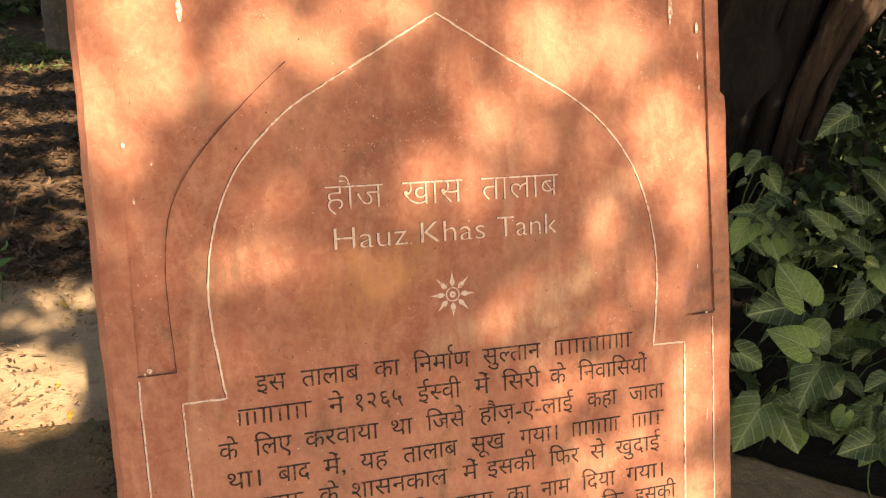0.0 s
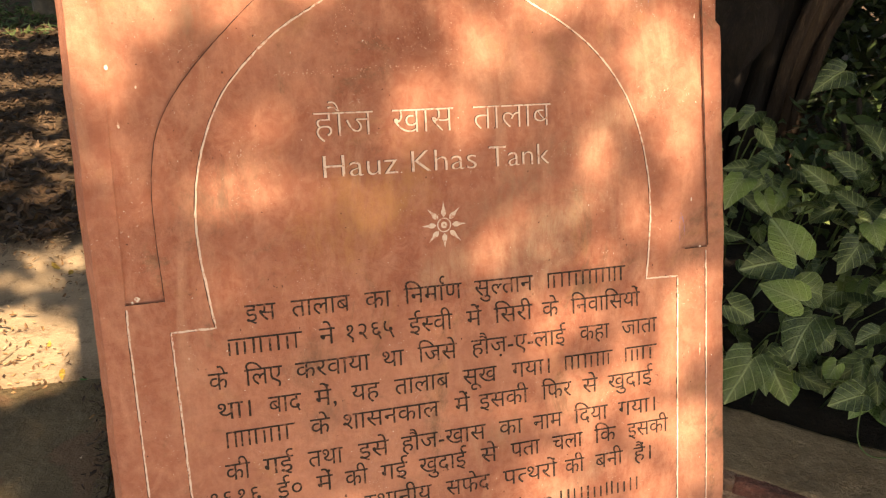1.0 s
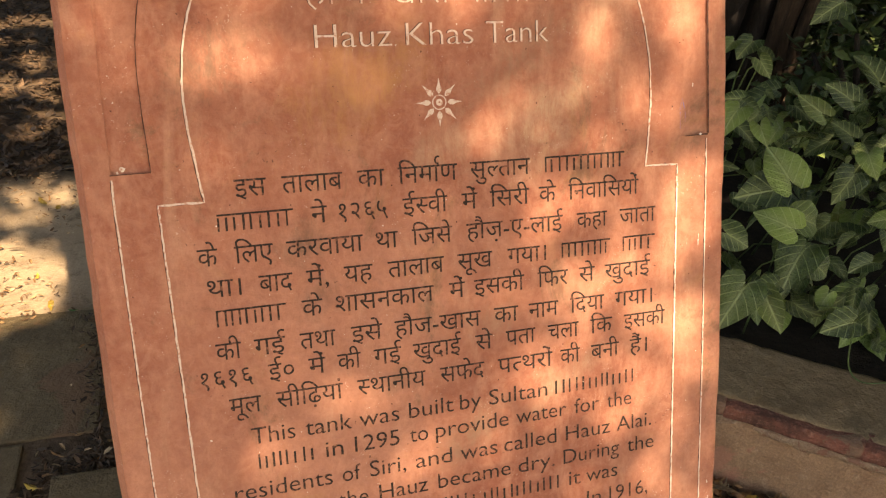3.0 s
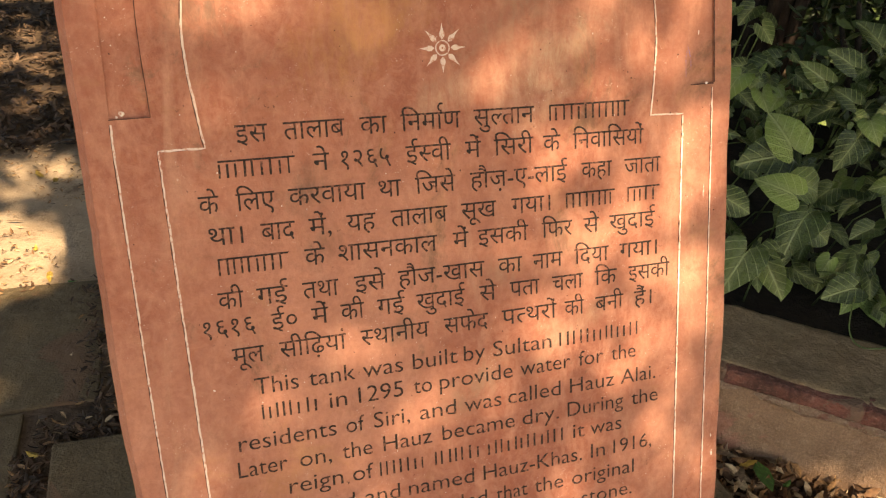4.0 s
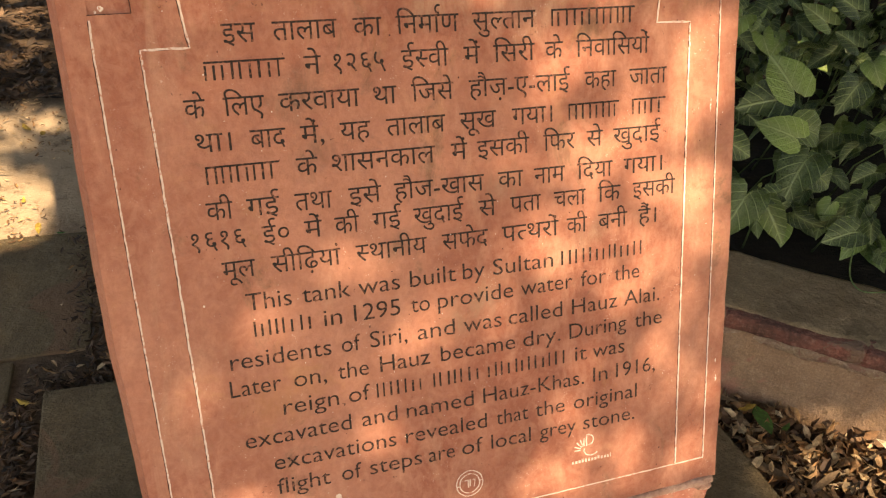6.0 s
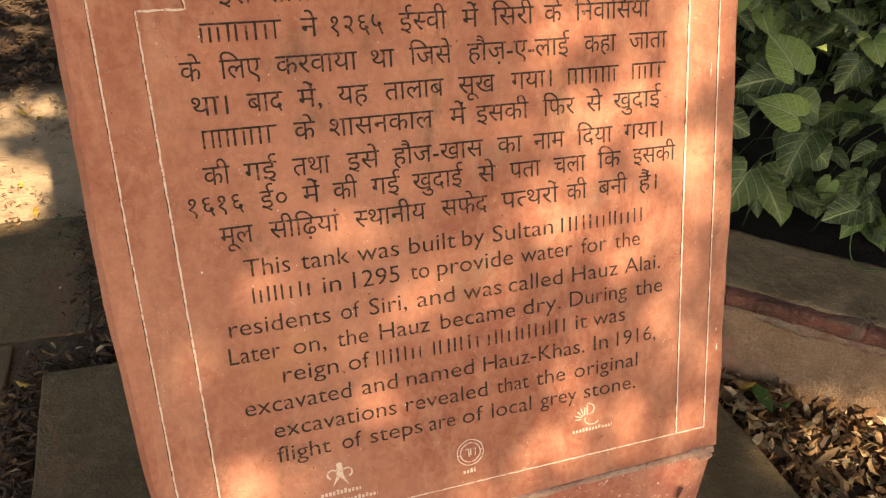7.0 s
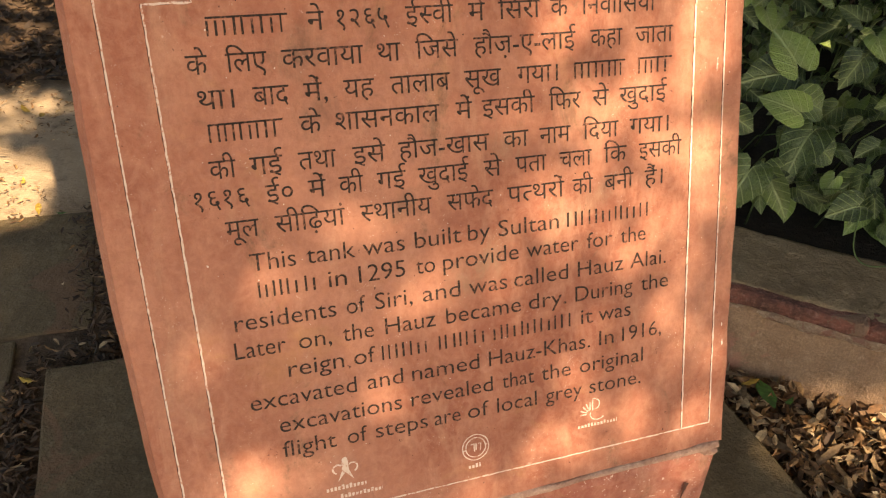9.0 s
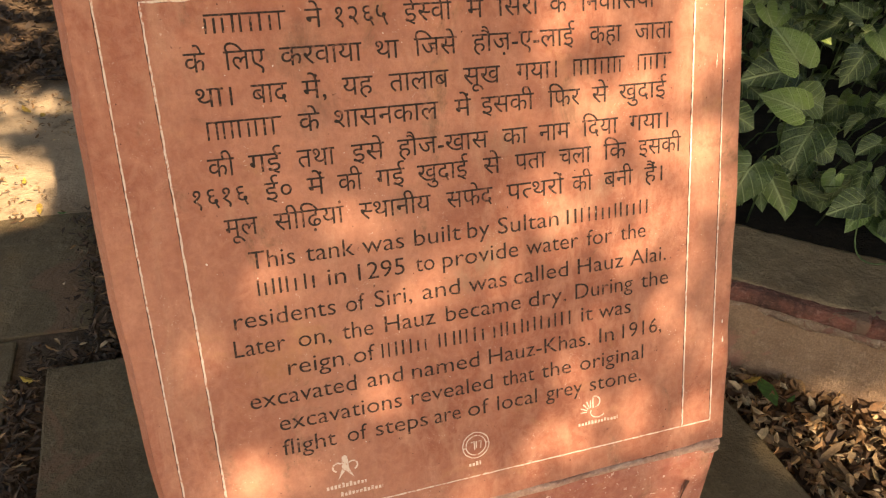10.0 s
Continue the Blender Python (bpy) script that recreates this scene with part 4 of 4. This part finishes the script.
for k in range(70):                                        # dark lower leaves hanging towards the kerb
    p = kerb_at(rng.uniform(-0.4, 0.9), rng.uniform(0.3, 0.42), rng.uniform(0.23, 0.33))
    way = Vector((rng.gauss(-0.3, 0.6), rng.gauss(-0.3, 0.6), rng.uniform(-1.0, -0.3))).normalized()
    add_leaf(p, p + way * rng.uniform(0.035, 0.06), TO_EYE + Vector((rng.gauss(0, 0.7), rng.gauss(0, 0.7), rng.uniform(-0.6, 0.5))), rng.randrange(4), False)
for run in (((1.075, 0.44, 0.30), (1.06, 0.41, 0.235), (1.075, 0.375, 0.214), (1.16, 0.36, 0.214)), ((1.02, 0.5, 0.33), (1.03, 0.47, 0.345), (1.08, 0.47, 0.33))):
    tendril = new("tendril", tube(spline(run, 6), [0.0016] * 19 if len(run) == 4 else [0.0013] * 13, STALK, "tendril", 5))
    owner = vine_near(run[0])
    tendril.parent = owner
    tendril.matrix_parent_inverse = Matrix.Translation(-owner.location)

# ---- the old fig tree behind the bed ----
fig = empty("fig_tree", pose(1.95, 2.05, 0.0), "old fig tree with twisted fluted trunk, bark darkened for shade", "tree")


def strand(points, radii, seed, name="root_strand", label="", lumps=0.45, sides=14, bark=None):
    pts = spline(points, 7)
    n = len(pts)
    rad = [radii[0] + (radii[1] - radii[0]) * i / (n - 1) for i in range(n)]
    return part(name, tube(pts, rad, bark or SHADED_BARK, name, sides, lumps, seed), fig, label)


# trunk and roots take the shade-darkened bark, the front limbs the sunlit tone
strand(((-0.12, 0.3, -0.1), (-0.14, 0.3, 0.7), (-0.02, 0.3, 1.5), (0.2, 0.32, 3.2)), (0.40, 0.34), 1, "trunk", "broad trunk with deep shade put into its bark colour", 0.5, 22)
for k in range(9):
    a = radians(-150 + 24 * k)
    x, y = 0.37 * math.cos(a) - 0.12, 0.37 * math.sin(a) + 0.3
    lean = rng.uniform(-0.08, 0.12)
    strand(((x * 1.15, y * 1.15, -0.05), (x, y, 0.5), (x * 0.85 + lean, y * 0.9, 1.1), (x * 0.7 + 0.2 + lean, y * 0.8, 1.9), (x * 0.6 + 0.4, y * 0.7, 3.0)), (rng.uniform(0.05, 0.09), 0.05), 3 + k)
strand(((0.02, -0.12, 0.1), (0.03, -0.12, 0.55), (0.08, -0.14, 0.82), (0.14, -0.15, 1.0), (0.28, -0.16, 1.17), (0.5, -0.16, 1.36), (0.85, -0.1, 1.75)), (0.045, 0.07), 31, "limb", "brown twisted limb with sunlight put into its bark colour", bark=LIT_BARK)
strand(((0.06, -0.16, 0.2), (0.08, -0.18, 0.6), (0.15, -0.2, 0.9), (0.30, -0.21, 1.1), (0.52, -0.21, 1.28)), (0.022, 0.028), 37, bark=LIT_BARK)
strand(((0.1, -0.15, 0.3), (0.11, -0.17, 0.7), (0.19, -0.2, 0.93), (0.34, -0.22, 1.1), (0.58, -0.22, 1.26)), (0.012, 0.02), 39, bark=LIT_BARK)
strand(((-0.03, -0.14, 0.2), (-0.02, -0.17, 0.7), (0.07, -0.2, 1.0), (0.2, -0.22, 1.2), (0.42, -0.22, 1.45)), (0.025, 0.022), 41, bark=LIT_BARK)


# ---- shrubs and far trees ----
def shrub(name, at, size, count, leaf, label, seed, material=None):
    r = random.Random(seed)
    thing = empty(name, Matrix.Translation(at), label, "shrub", "background shrubs")
    for k in range(5):
        a = r.uniform(0, 6.283)
        tip = (math.cos(a) * size[0] * 0.5, math.sin(a) * size[1] * 0.5, size[2] * r.uniform(0.6, 0.95))
        part("branch", tube(spline([(0, 0, -0.03), (tip[0] * 0.3, tip[1] * 0.3, tip[2] * 0.5), tip], 4), [0.022 - 0.0018 * i for i in range(9)], SHADED_BARK, "branch", 6, 0.2, k), thing)
    places = []
    while len(places) < count:
        p = Vector((r.uniform(-1, 1), r.uniform(-1, 1), r.uniform(0.02, 1)))
        rad = math.hypot(p.x, p.y) + 0.25 * noise.noise(p * 3 + Vector((seed, 0, 0)))
        if rad < 0.95 * math.sqrt(max(0.0, 1.05 - p.z ** 2)) and noise.noise(p * 5 + Vector((0, seed, 0))) > -0.25:
            places.append((p.x * size[0], p.y * size[1], p.z * size[2]))
    part("foliage", leaflets(r, places, leaf, material or SHRUB_LEAF, "foliage", 0.3, 0.8, 1.7), thing)
    return thing


shrub("shrub", (2.9, 1.6, 0.0), (0.75, 0.6, 1.25), 2600, 0.06, "small-leaved dark green shrub behind the bed", 1)
shrub("shrub", (3.3, 2.6, 0.0), (1.0, 0.8, 1.9), 2800, 0.075, "tall dark green shrub behind the bed", 2)
shrub("shrub", (2.05, 1.5, 0.0), (0.5, 0.35, 0.75), 900, 0.055, "low dark green shrub at the edge of the bed", 41)
shrub("shrub", (2.65, 1.15, 0.0), (0.5, 0.4, 0.85), 900, 0.055, "low dark green shrub at the edge of the bed", 42)
shrub("shrub", (3.75, 3.6, 0.0), (0.8, 0.7, 2.0), 2600, 0.07, "tall dense green shrub behind the fig tree", 43)
shrub("shrub", (1.2, 2.6, 0.0), (0.8, 0.5, 1.5), 1800, 0.07, "dense dark green shrub in deep shade", 3)
shrub("shrub", (2.4, 4.2, 0.0), (1.8, 0.9, 2.6), 3000, 0.1, "tall dark green shrub in deep shade", 4)
shrub("shrub", (4.6, 3.4, 0.0), (1.4, 1.2, 2.6), 2600, 0.1, "tall dark green shrub in deep shade", 5)
shrub("shrub", (-1.35, 7.6, 0.0), (0.9, 0.5, 1.1), 1500, 0.09, "low dark green hedge shrub far back", 6)
shrub("shrub", (-2.9, 8.2, 0.0), (1.2, 0.6, 1.4), 1700, 0.1, "low dark green hedge shrub far back", 7)
shrub("shrub", (0.3, 8.2, 0.0), (1.2, 0.6, 1.6), 1700, 0.1, "low dark green hedge shrub far back", 8)
for k in range(9):
    shrub("shrub", (-9 + 2.6 * k, 12.5 + 1.2 * (k % 3), 0), (1.9, 1.2, 3.4), 1200, 0.22, "tall dark green thicket far back", 20 + k)

far = []
for k, (x, y, r, lean) in enumerate(((-1.02, 6.1, 0.10, 0.05), (-1.72, 7.0, 0.06, -0.1), (-1.55, 9.3, 0.12, 0.1), (-2.6, 9.0, 0.14, 0.0), (-3.8, 10.5, 0.16, 0.2))):
    tree = empty("tree", pose(x, y, 0), "grey-barked tree trunk standing beyond the path", "tree", "far trees")
    part("trunk", tube(spline([(0, 0, -0.1), (0.02, 0, 0.6), (lean, 0, 2.0), (lean * 2, 0.1, 4.5)], 6), [r * (1.3 - 0.03 * i) for i in range(19)], BARK_GREY, "trunk", 12, 0.25, k), tree)
    rr = random.Random(k)
    part("crown", leaflets(rr, [(lean * 2 + rr.gauss(0, 1.1), rr.gauss(0, 0.9), 4.3 + rr.gauss(0, 0.7)) for _ in range(1200)], 0.17, CROWN_LEAF, "crown", 0.3, 0.8), tree)

# ---- a shade tree added out of view: its crown dapples stone and ground ----
SHADE_AT = Vector((4.6, -5.0, 0))
shade = empty("shade_tree", pose(*SHADE_AT), "tall leafy tree out of view, added to shade stone and path", "tree")
part("trunk", tube(spline([(0, 0, -0.1), (0.05, 0.1, 1.5), (-0.2, 0.4, 3.2), (-0.8, 1.2, 5.0)], 6), [0.3 - 0.009 * i for i in range(19)], BARK_GREY, "trunk", 14, 0.2, 9), shade)
for tip in ((-2.2, 0.4, 3.6), (-1.8, 2.4, 3.4), (1.8, 3.0, 4.6), (0.6, 5.0, 4.4), (-3.1, 1.9, 3.7)):
    part("limb", tube(spline([(-0.2, 0.4, 3.2), (tip[0] * 0.5, tip[1] * 0.5, 3.2 + (tip[2] - 3.2) * 0.7), tip], 6), [0.12 - 0.008 * i for i in range(13)], BARK_GREY, "limb", 9, 0.2, 3), shade)
# where sun reaches the stone's face through the crown: x, z, half width, half height, share of the light
UPPER_GAPS = ((-0.265, 0.303, 0.055, 0.045, 1), (-0.275, 0.233, 0.034, 0.039, 0.9), (-0.157, 0.291, 0.06, 0.034, 0.95), (-0.05, 0.321, 0.056, 0.017, 0.6), (0.045, 0.235, 0.042, 0.034, 0.65), (0.093, 0.299, 0.063, 0.028, 0.6),
        (0.153, 0.301, 0.04, 0.034, 0.8), (0.237, 0.218, 0.036, 0.036, 1), (0.22, 0.2, 0.025, 0.022, 0.7), (0.265, 0.17, 0.02, 0.07, 0.9), (0.015, 0.183, 0.036, 0.02, 0.45), (-0.04, 0.173, 0.023, 0.017, 0.45),
        (-0.155, 0.179, 0.038, 0.019, 0.4), (-0.168, 0.117, 0.048, 0.026, 0.6), (-0.26, 0.16, 0.026, 0.027, 0.45), (0.254, 0.126, 0.026, 0.028, 0.7), (0.111, 0.055, 0.05, 0.03, 0.15), (0.173, 0.159, 0.037, 0.032, 0.25))
LOWER_GAPS = ((0.13, -0.04, 0.07, 0.03, 0.26), (0.1, -0.115, 0.06, 0.022, 0.2), (-0.278, 0.15, 0.024, 0.029, 0.45), (0.25, 0.082, 0.034, 0.03, 0.7), (0.276, 0.017, 0.018, 0.05, 0.7), (0.267, -0.068, 0.023, 0.029, 0.5), (0.272, -0.163, 0.024, 0.07, 0.7), (-0.002, 0.151, 0.036, 0.021, 0.25),
        (0.247, -0.062, 0.042, 0.034, 0.85), (0.19, -0.107, 0.05, 0.022, 0.6), (0.24, -0.155, 0.044, 0.026, 0.75), (0.125, -0.183, 0.07, 0.022, 0.5), (0.0, -0.264, 0.055, 0.024, 0.26), (-0.136, -0.286, 0.05, 0.018, 0.08),
        (-0.225, -0.295, 0.02, 0.03, 0.32), (-0.087, -0.191, 0.035, 0.018, 0.12), (-0.205, -0.41, 0.036, 0.024, 0.62), (0.015, -0.469, 0.048, 0.019, 0.65), (0.139, -0.447, 0.059, 0.025, 0.3))
# and on the ground: x, y, half width, half depth, share
SPOTS = ((-0.78, 1.47, 0.28, 0.25, 1), (-0.86, 1.64, 0.34, 0.34, 0.74), (-0.64, 1.90, 0.15, 0.34, 0.8), (-0.62, 0.93, 0.085, 0.05, 1), (-0.72, 2.32, 0.09, 0.06, 0.9), (-0.8, 3.2, 0.2, 0.09, 0.95), (-1.1, 4.9, 0.35, 0.12, 0.95),
         (-0.95, 4.2, 0.2, 0.1, 0.95), (-1.2, 3.85, 0.25, 0.09, 0.93), (-0.75, 3.0, 0.1, 0.06, 0.9), (-1.3, 5.5, 0.5, 0.15, 0.95), (-0.85, 3.6, 0.16, 0.08, 0.95), (1.75, 1.9, 0.14, 0.12, 0.8), (2.05, 3.15, 0.24, 0.2, 0.97), (2.4, 2.75, 0.4, 0.3, 0.97), (1.03, 1.3, 0.07, 0.05, 0.8), (1.28, 1.5, 0.09, 0.06, 0.85),
         (0.98, -0.02, 0.2, 0.18, 0.84), (0.76, 0.2, 0.12, 0.16, 0.84), (1.1, 0.2, 0.2, 0.12, 0.84))
INTO = STONE.inverted()


def sunlit(x, z):
    """Share of the sun that the low hanging leaves let through to this place of the stone."""
    dark = 1.0
    for gx, gz, w, h, share in UPPER_GAPS + LOWER_GAPS:
        dark *= 1 - share * math.exp(-(((x - gx) / w) ** 2 + ((z - gz) / h) ** 2) ** 1.3 * 0.7)
    return 1 - (0.985 - 0.22 * max(0.0, min(1.0, (x - 0.02) / 0.24))) * dark


def shaded(p, fine):
    """How likely a leaf at p stays, by where its shadow falls."""
    local, way = INTO @ p, INTO.to_3x3() @ SUN_WAY
    q = local - way * (local.y / way.y)
    if abs(q.x) < 0.31 and -0.64 < q.z < 0.54:          # left to the low hanging leaves below
        return 0.0
    g = p + SUN_WAY * (-p.z / SUN_WAY.z)
    for x, y, w, h, share in SPOTS:
        if ((g.x - x) / w) ** 2 + ((g.y - y) / h) ** 2 < (1 if fine else 1.6):
            return 1 - share
    return 1.0 if fine or (-2.2 < g.x < 4 and g.y < 6.2) or noise.noise(g * 1.3) > -0.3 else 0.0


rng = random.Random(21)
fine, broad = [], []
for k in range(9000):
    p = Vector((rng.uniform(-1.0, 0.9), rng.uniform(0.0, 2.5), 0)) - SUN_WAY * rng.uniform(6.0, 7.2)
    if rng.random() < shaded(p, True):
        fine.append(p - SHADE_AT)
for k in range(22000):
    goal = Vector((rng.uniform(-4, 6), rng.uniform(-0.9, 9), 0))
    if ((goal.x - 0.8) / 5) ** 2 + ((goal.y - 4) / 5) ** 2 > 1 + 0.35 * noise.noise(goal * 0.9):
        continue
    p = goal - SUN_WAY * rng.uniform(4.6, 6.8)
    if rng.random() < shaded(p, False):
        broad.append(p - SHADE_AT)
for k in range(8000):
    p = Vector((rng.uniform(0.4, 2.1), rng.uniform(-0.5, 2.3), 0)) - SUN_WAY * rng.uniform(5.0, 6.5)
    if rng.random() < shaded(p, False):
        fine.append(p - SHADE_AT)
# unseen leaves added to dapple the stone, also for the camera holder's shadow
hanging = []
for k in range(9600):
    q = Vector((rng.uniform(-0.32, 0.32), 0, rng.uniform(-0.64, 0.54)))
    if rng.random() * 4.0 < -math.log(sunlit(q.x, q.z)):
        hanging.append(STONE @ q - SUN_WAY * rng.uniform(3.6, 5.0) - SHADE_AT)
part("crown", leaflets(rng, hanging, 0.04, CROWN_LEAF, "crown", 0.2, 0.5), shade)
part("crown", leaflets(rng, fine, 0.08, CROWN_LEAF, "crown", 0.2, 0.5), shade)
part("crown", leaflets(rng, broad, 0.17, CROWN_LEAF, "crown", 0.2, 0.5), shade)
# unseen canopy added high up to keep skylight off bed and ground
sky_blockers = []
for k in range(20000):
    p = Vector((rng.uniform(-4, 6), rng.uniform(0.5, 8.5), rng.uniform(2.4, 3.9)))
    if k < 4800:
        p = Vector((rng.uniform(0.9, 4.5), rng.uniform(0.8, 3.6), rng.uniform(1.75, 2.7)))
    elif k < 6200:
        p = Vector((rng.uniform(0.75, 4.5), rng.uniform(-1.3, 0.9), rng.uniform(1.9, 2.9)))
    if rng.random() < shaded(p, False) and noise.noise(p * 1.1) > -0.3:
        sky_blockers.append(p - Vector((1.95, 2.05, 0)))
part("crown", leaflets(rng, sky_blockers, 0.2, CROWN_LEAF, "crown", 0.2, 0.5), fig)

# ---- litter ----
rng = random.Random(5)


def litter(name, label, category, count, pick, size, material, lift=0.012, flat=0.45, curl=0.5, long=1.9):
    places = []
    while len(places) < count:
        p = pick()
        if p:
            places.append(p)
    me = leaflets(rng, places, size, material, name, curl, flat, long)
    return tagged(new(name, me), label, category, kind="stuff")


def in_bed_gap():
    x, y = rng.uniform(0.3, 1.5), rng.uniform(-0.6, 0.75)
    o = (Vector((x, y, 0)) - Vector((0.794, 0.359, 0))).dot(ACROSS)
    if o > -0.003 or (x < 0.722 and y < 0.415) or o < -0.75:
        return None
    return (x, y, rng.uniform(0.0, 0.035))


def in_left_gap():
    side = rng.random()
    if side < 0.3:
        return (rng.uniform(-0.585, -0.522), rng.uniform(0.25, 0.71), rng.uniform(0, 0.014))
    if side < 0.85:
        x, y = rng.gauss(-0.39, 0.045), rng.uniform(0.715, 1.35)
        return (x + 0.03 * (1.0 - y), y, rng.uniform(0, 0.02)) if x > -0.5 else None
    return (rng.uniform(-0.55, -0.30), rng.gauss(0.755, 0.028), rng.uniform(0.0, 0.024))


def on_far_ground():
    y = 2.2 + 3.6 * rng.random() ** 1.3
    return (rng.uniform(-2.6, 1.0), y, rng.uniform(0, 0.018))


def on_path():
    x, y = rng.uniform(-1.4, -0.3), rng.uniform(1.3, 2.5)
    if noise.noise(Vector((x * 3.2, y * 3.2, 2))) < -0.05:
        return None
    return (x, y, 0.006 + rng.uniform(0, 0.008))


litter("leaf_litter", "dry curled brown leaves between paving and kerb", "leaf litter", 3600, in_bed_gap, 0.024, PALE_LEAF, flat=0.75, curl=1.0)
# a darker layer underneath puts the shade of the gaps into colour
litter("leaf_litter", "dark leaf layer added under the dry ones as shade in the gaps", "leaf litter", 1500, lambda: (lambda q: q and (q[0], q[1], q[2] * 0.3))(in_bed_gap()), 0.03, OLD_LEAF, flat=0.3)
litter("leaf_litter", "dark dry leaf scraps filling the paving gap", "leaf litter", 1500, in_left_gap, 0.0125, OLD_LEAF, long=2.4)
litter("leaf_litter", "a few paler dry leaf scraps in the paving gap", "leaf litter", 130, in_left_gap, 0.013, PALE_LEAF, long=2.6)
litter("leaf_litter", "brown fallen leaves on shaded earth under trees", "leaf litter", 15000, on_far_ground, 0.034, OLD_LEAF, flat=0.3)
litter("leaf_litter", "scattered dry leaf bits on the sunlit path", "leaf litter", 1100, on_path, 0.012, PALE_LEAF, flat=0.3, long=2.0)
litter("twigs", "thin dry twigs and straw on the ground", "twigs", 130, on_path, 0.014, STRAW, flat=0.1, curl=0.2, long=5.0)
litter("twigs", "thin dry twigs among the fallen leaves", "twigs", 140, in_bed_gap, 0.03, STRAW, flat=0.2, curl=0.2, long=5.0)
litter("grass", "thin green grass strip beyond the path", "grass", 2600, lambda: (rng.uniform(-3.5, 1.5), rng.gauss(5.9, 0.35), 0.012), 0.03, GRASS, flat=1.2, long=4.0)
for x, y, s, m, label in ((-0.605, 1.508, 0.03, YELLOW, "single yellow fallen leaf on the path"), (-0.58, 1.93, 0.032, YELLOW, "single yellow fallen leaf on the path"), (-0.63, 1.98, 0.03, YELLOW, "single yellow fallen leaf on the path"),
                         (-0.548, 0.702, 0.018, YELLOW, "small yellow leaf in the paving gap"), (-0.505, 1.32, 0.03, FRESH, "small green leaf on the path"), (0.80, 0.262, 0.06, FRESH, "green fallen leaf among dry leaves"),
                         (0.83, 0.232, 0.035, FRESH, "green fallen leaf among dry leaves"), (0.79, 0.30, 0.03, YELLOW, "yellow fallen leaf among dry leaves"), (-0.56, 1.36, 0.026, YELLOW, "small yellow leaf on the path")):
    ob = new("fallen_leaf", leaflets(random.Random(int(x * 1000)), [(0, 0, 0)], s, m, "fallen_leaf", 0.4, 0.2))
    ob.location = (x, y, 0.012 if x < 0 else 0.036)
    tagged(ob, label, "leaf", "fallen leaves")

# ---- a seedling beside the path ----
seedling = empty("seedling", pose(-0.83, 2.08, 0), "small green seedling with smooth leaves beside the path", "plant")
part("stem", tube(spline([(0, 0, -0.01), (0.01, 0, 0.08), (0.0, 0.01, 0.2)], 5), [0.003 - 0.00015 * i for i in range(11)], STALK, "stem", 6), seedling)
for k, (a, z, s) in enumerate(((10, 0.06, 0.06), (95, 0.10, 0.05), (200, 0.13, 0.06), (320, 0.16, 0.055), (50, 0.2, 0.05))):
    w = radians(a)
    ob = part("leaf", leaflets(random.Random(60 + k), [(0, 0.035, 0)], s, FRESH, "leaf", 0.4, 0.25, 1.6), seedling)
    ob.matrix_basis = pose(0.005, 0.0, z, 20, 0, a)
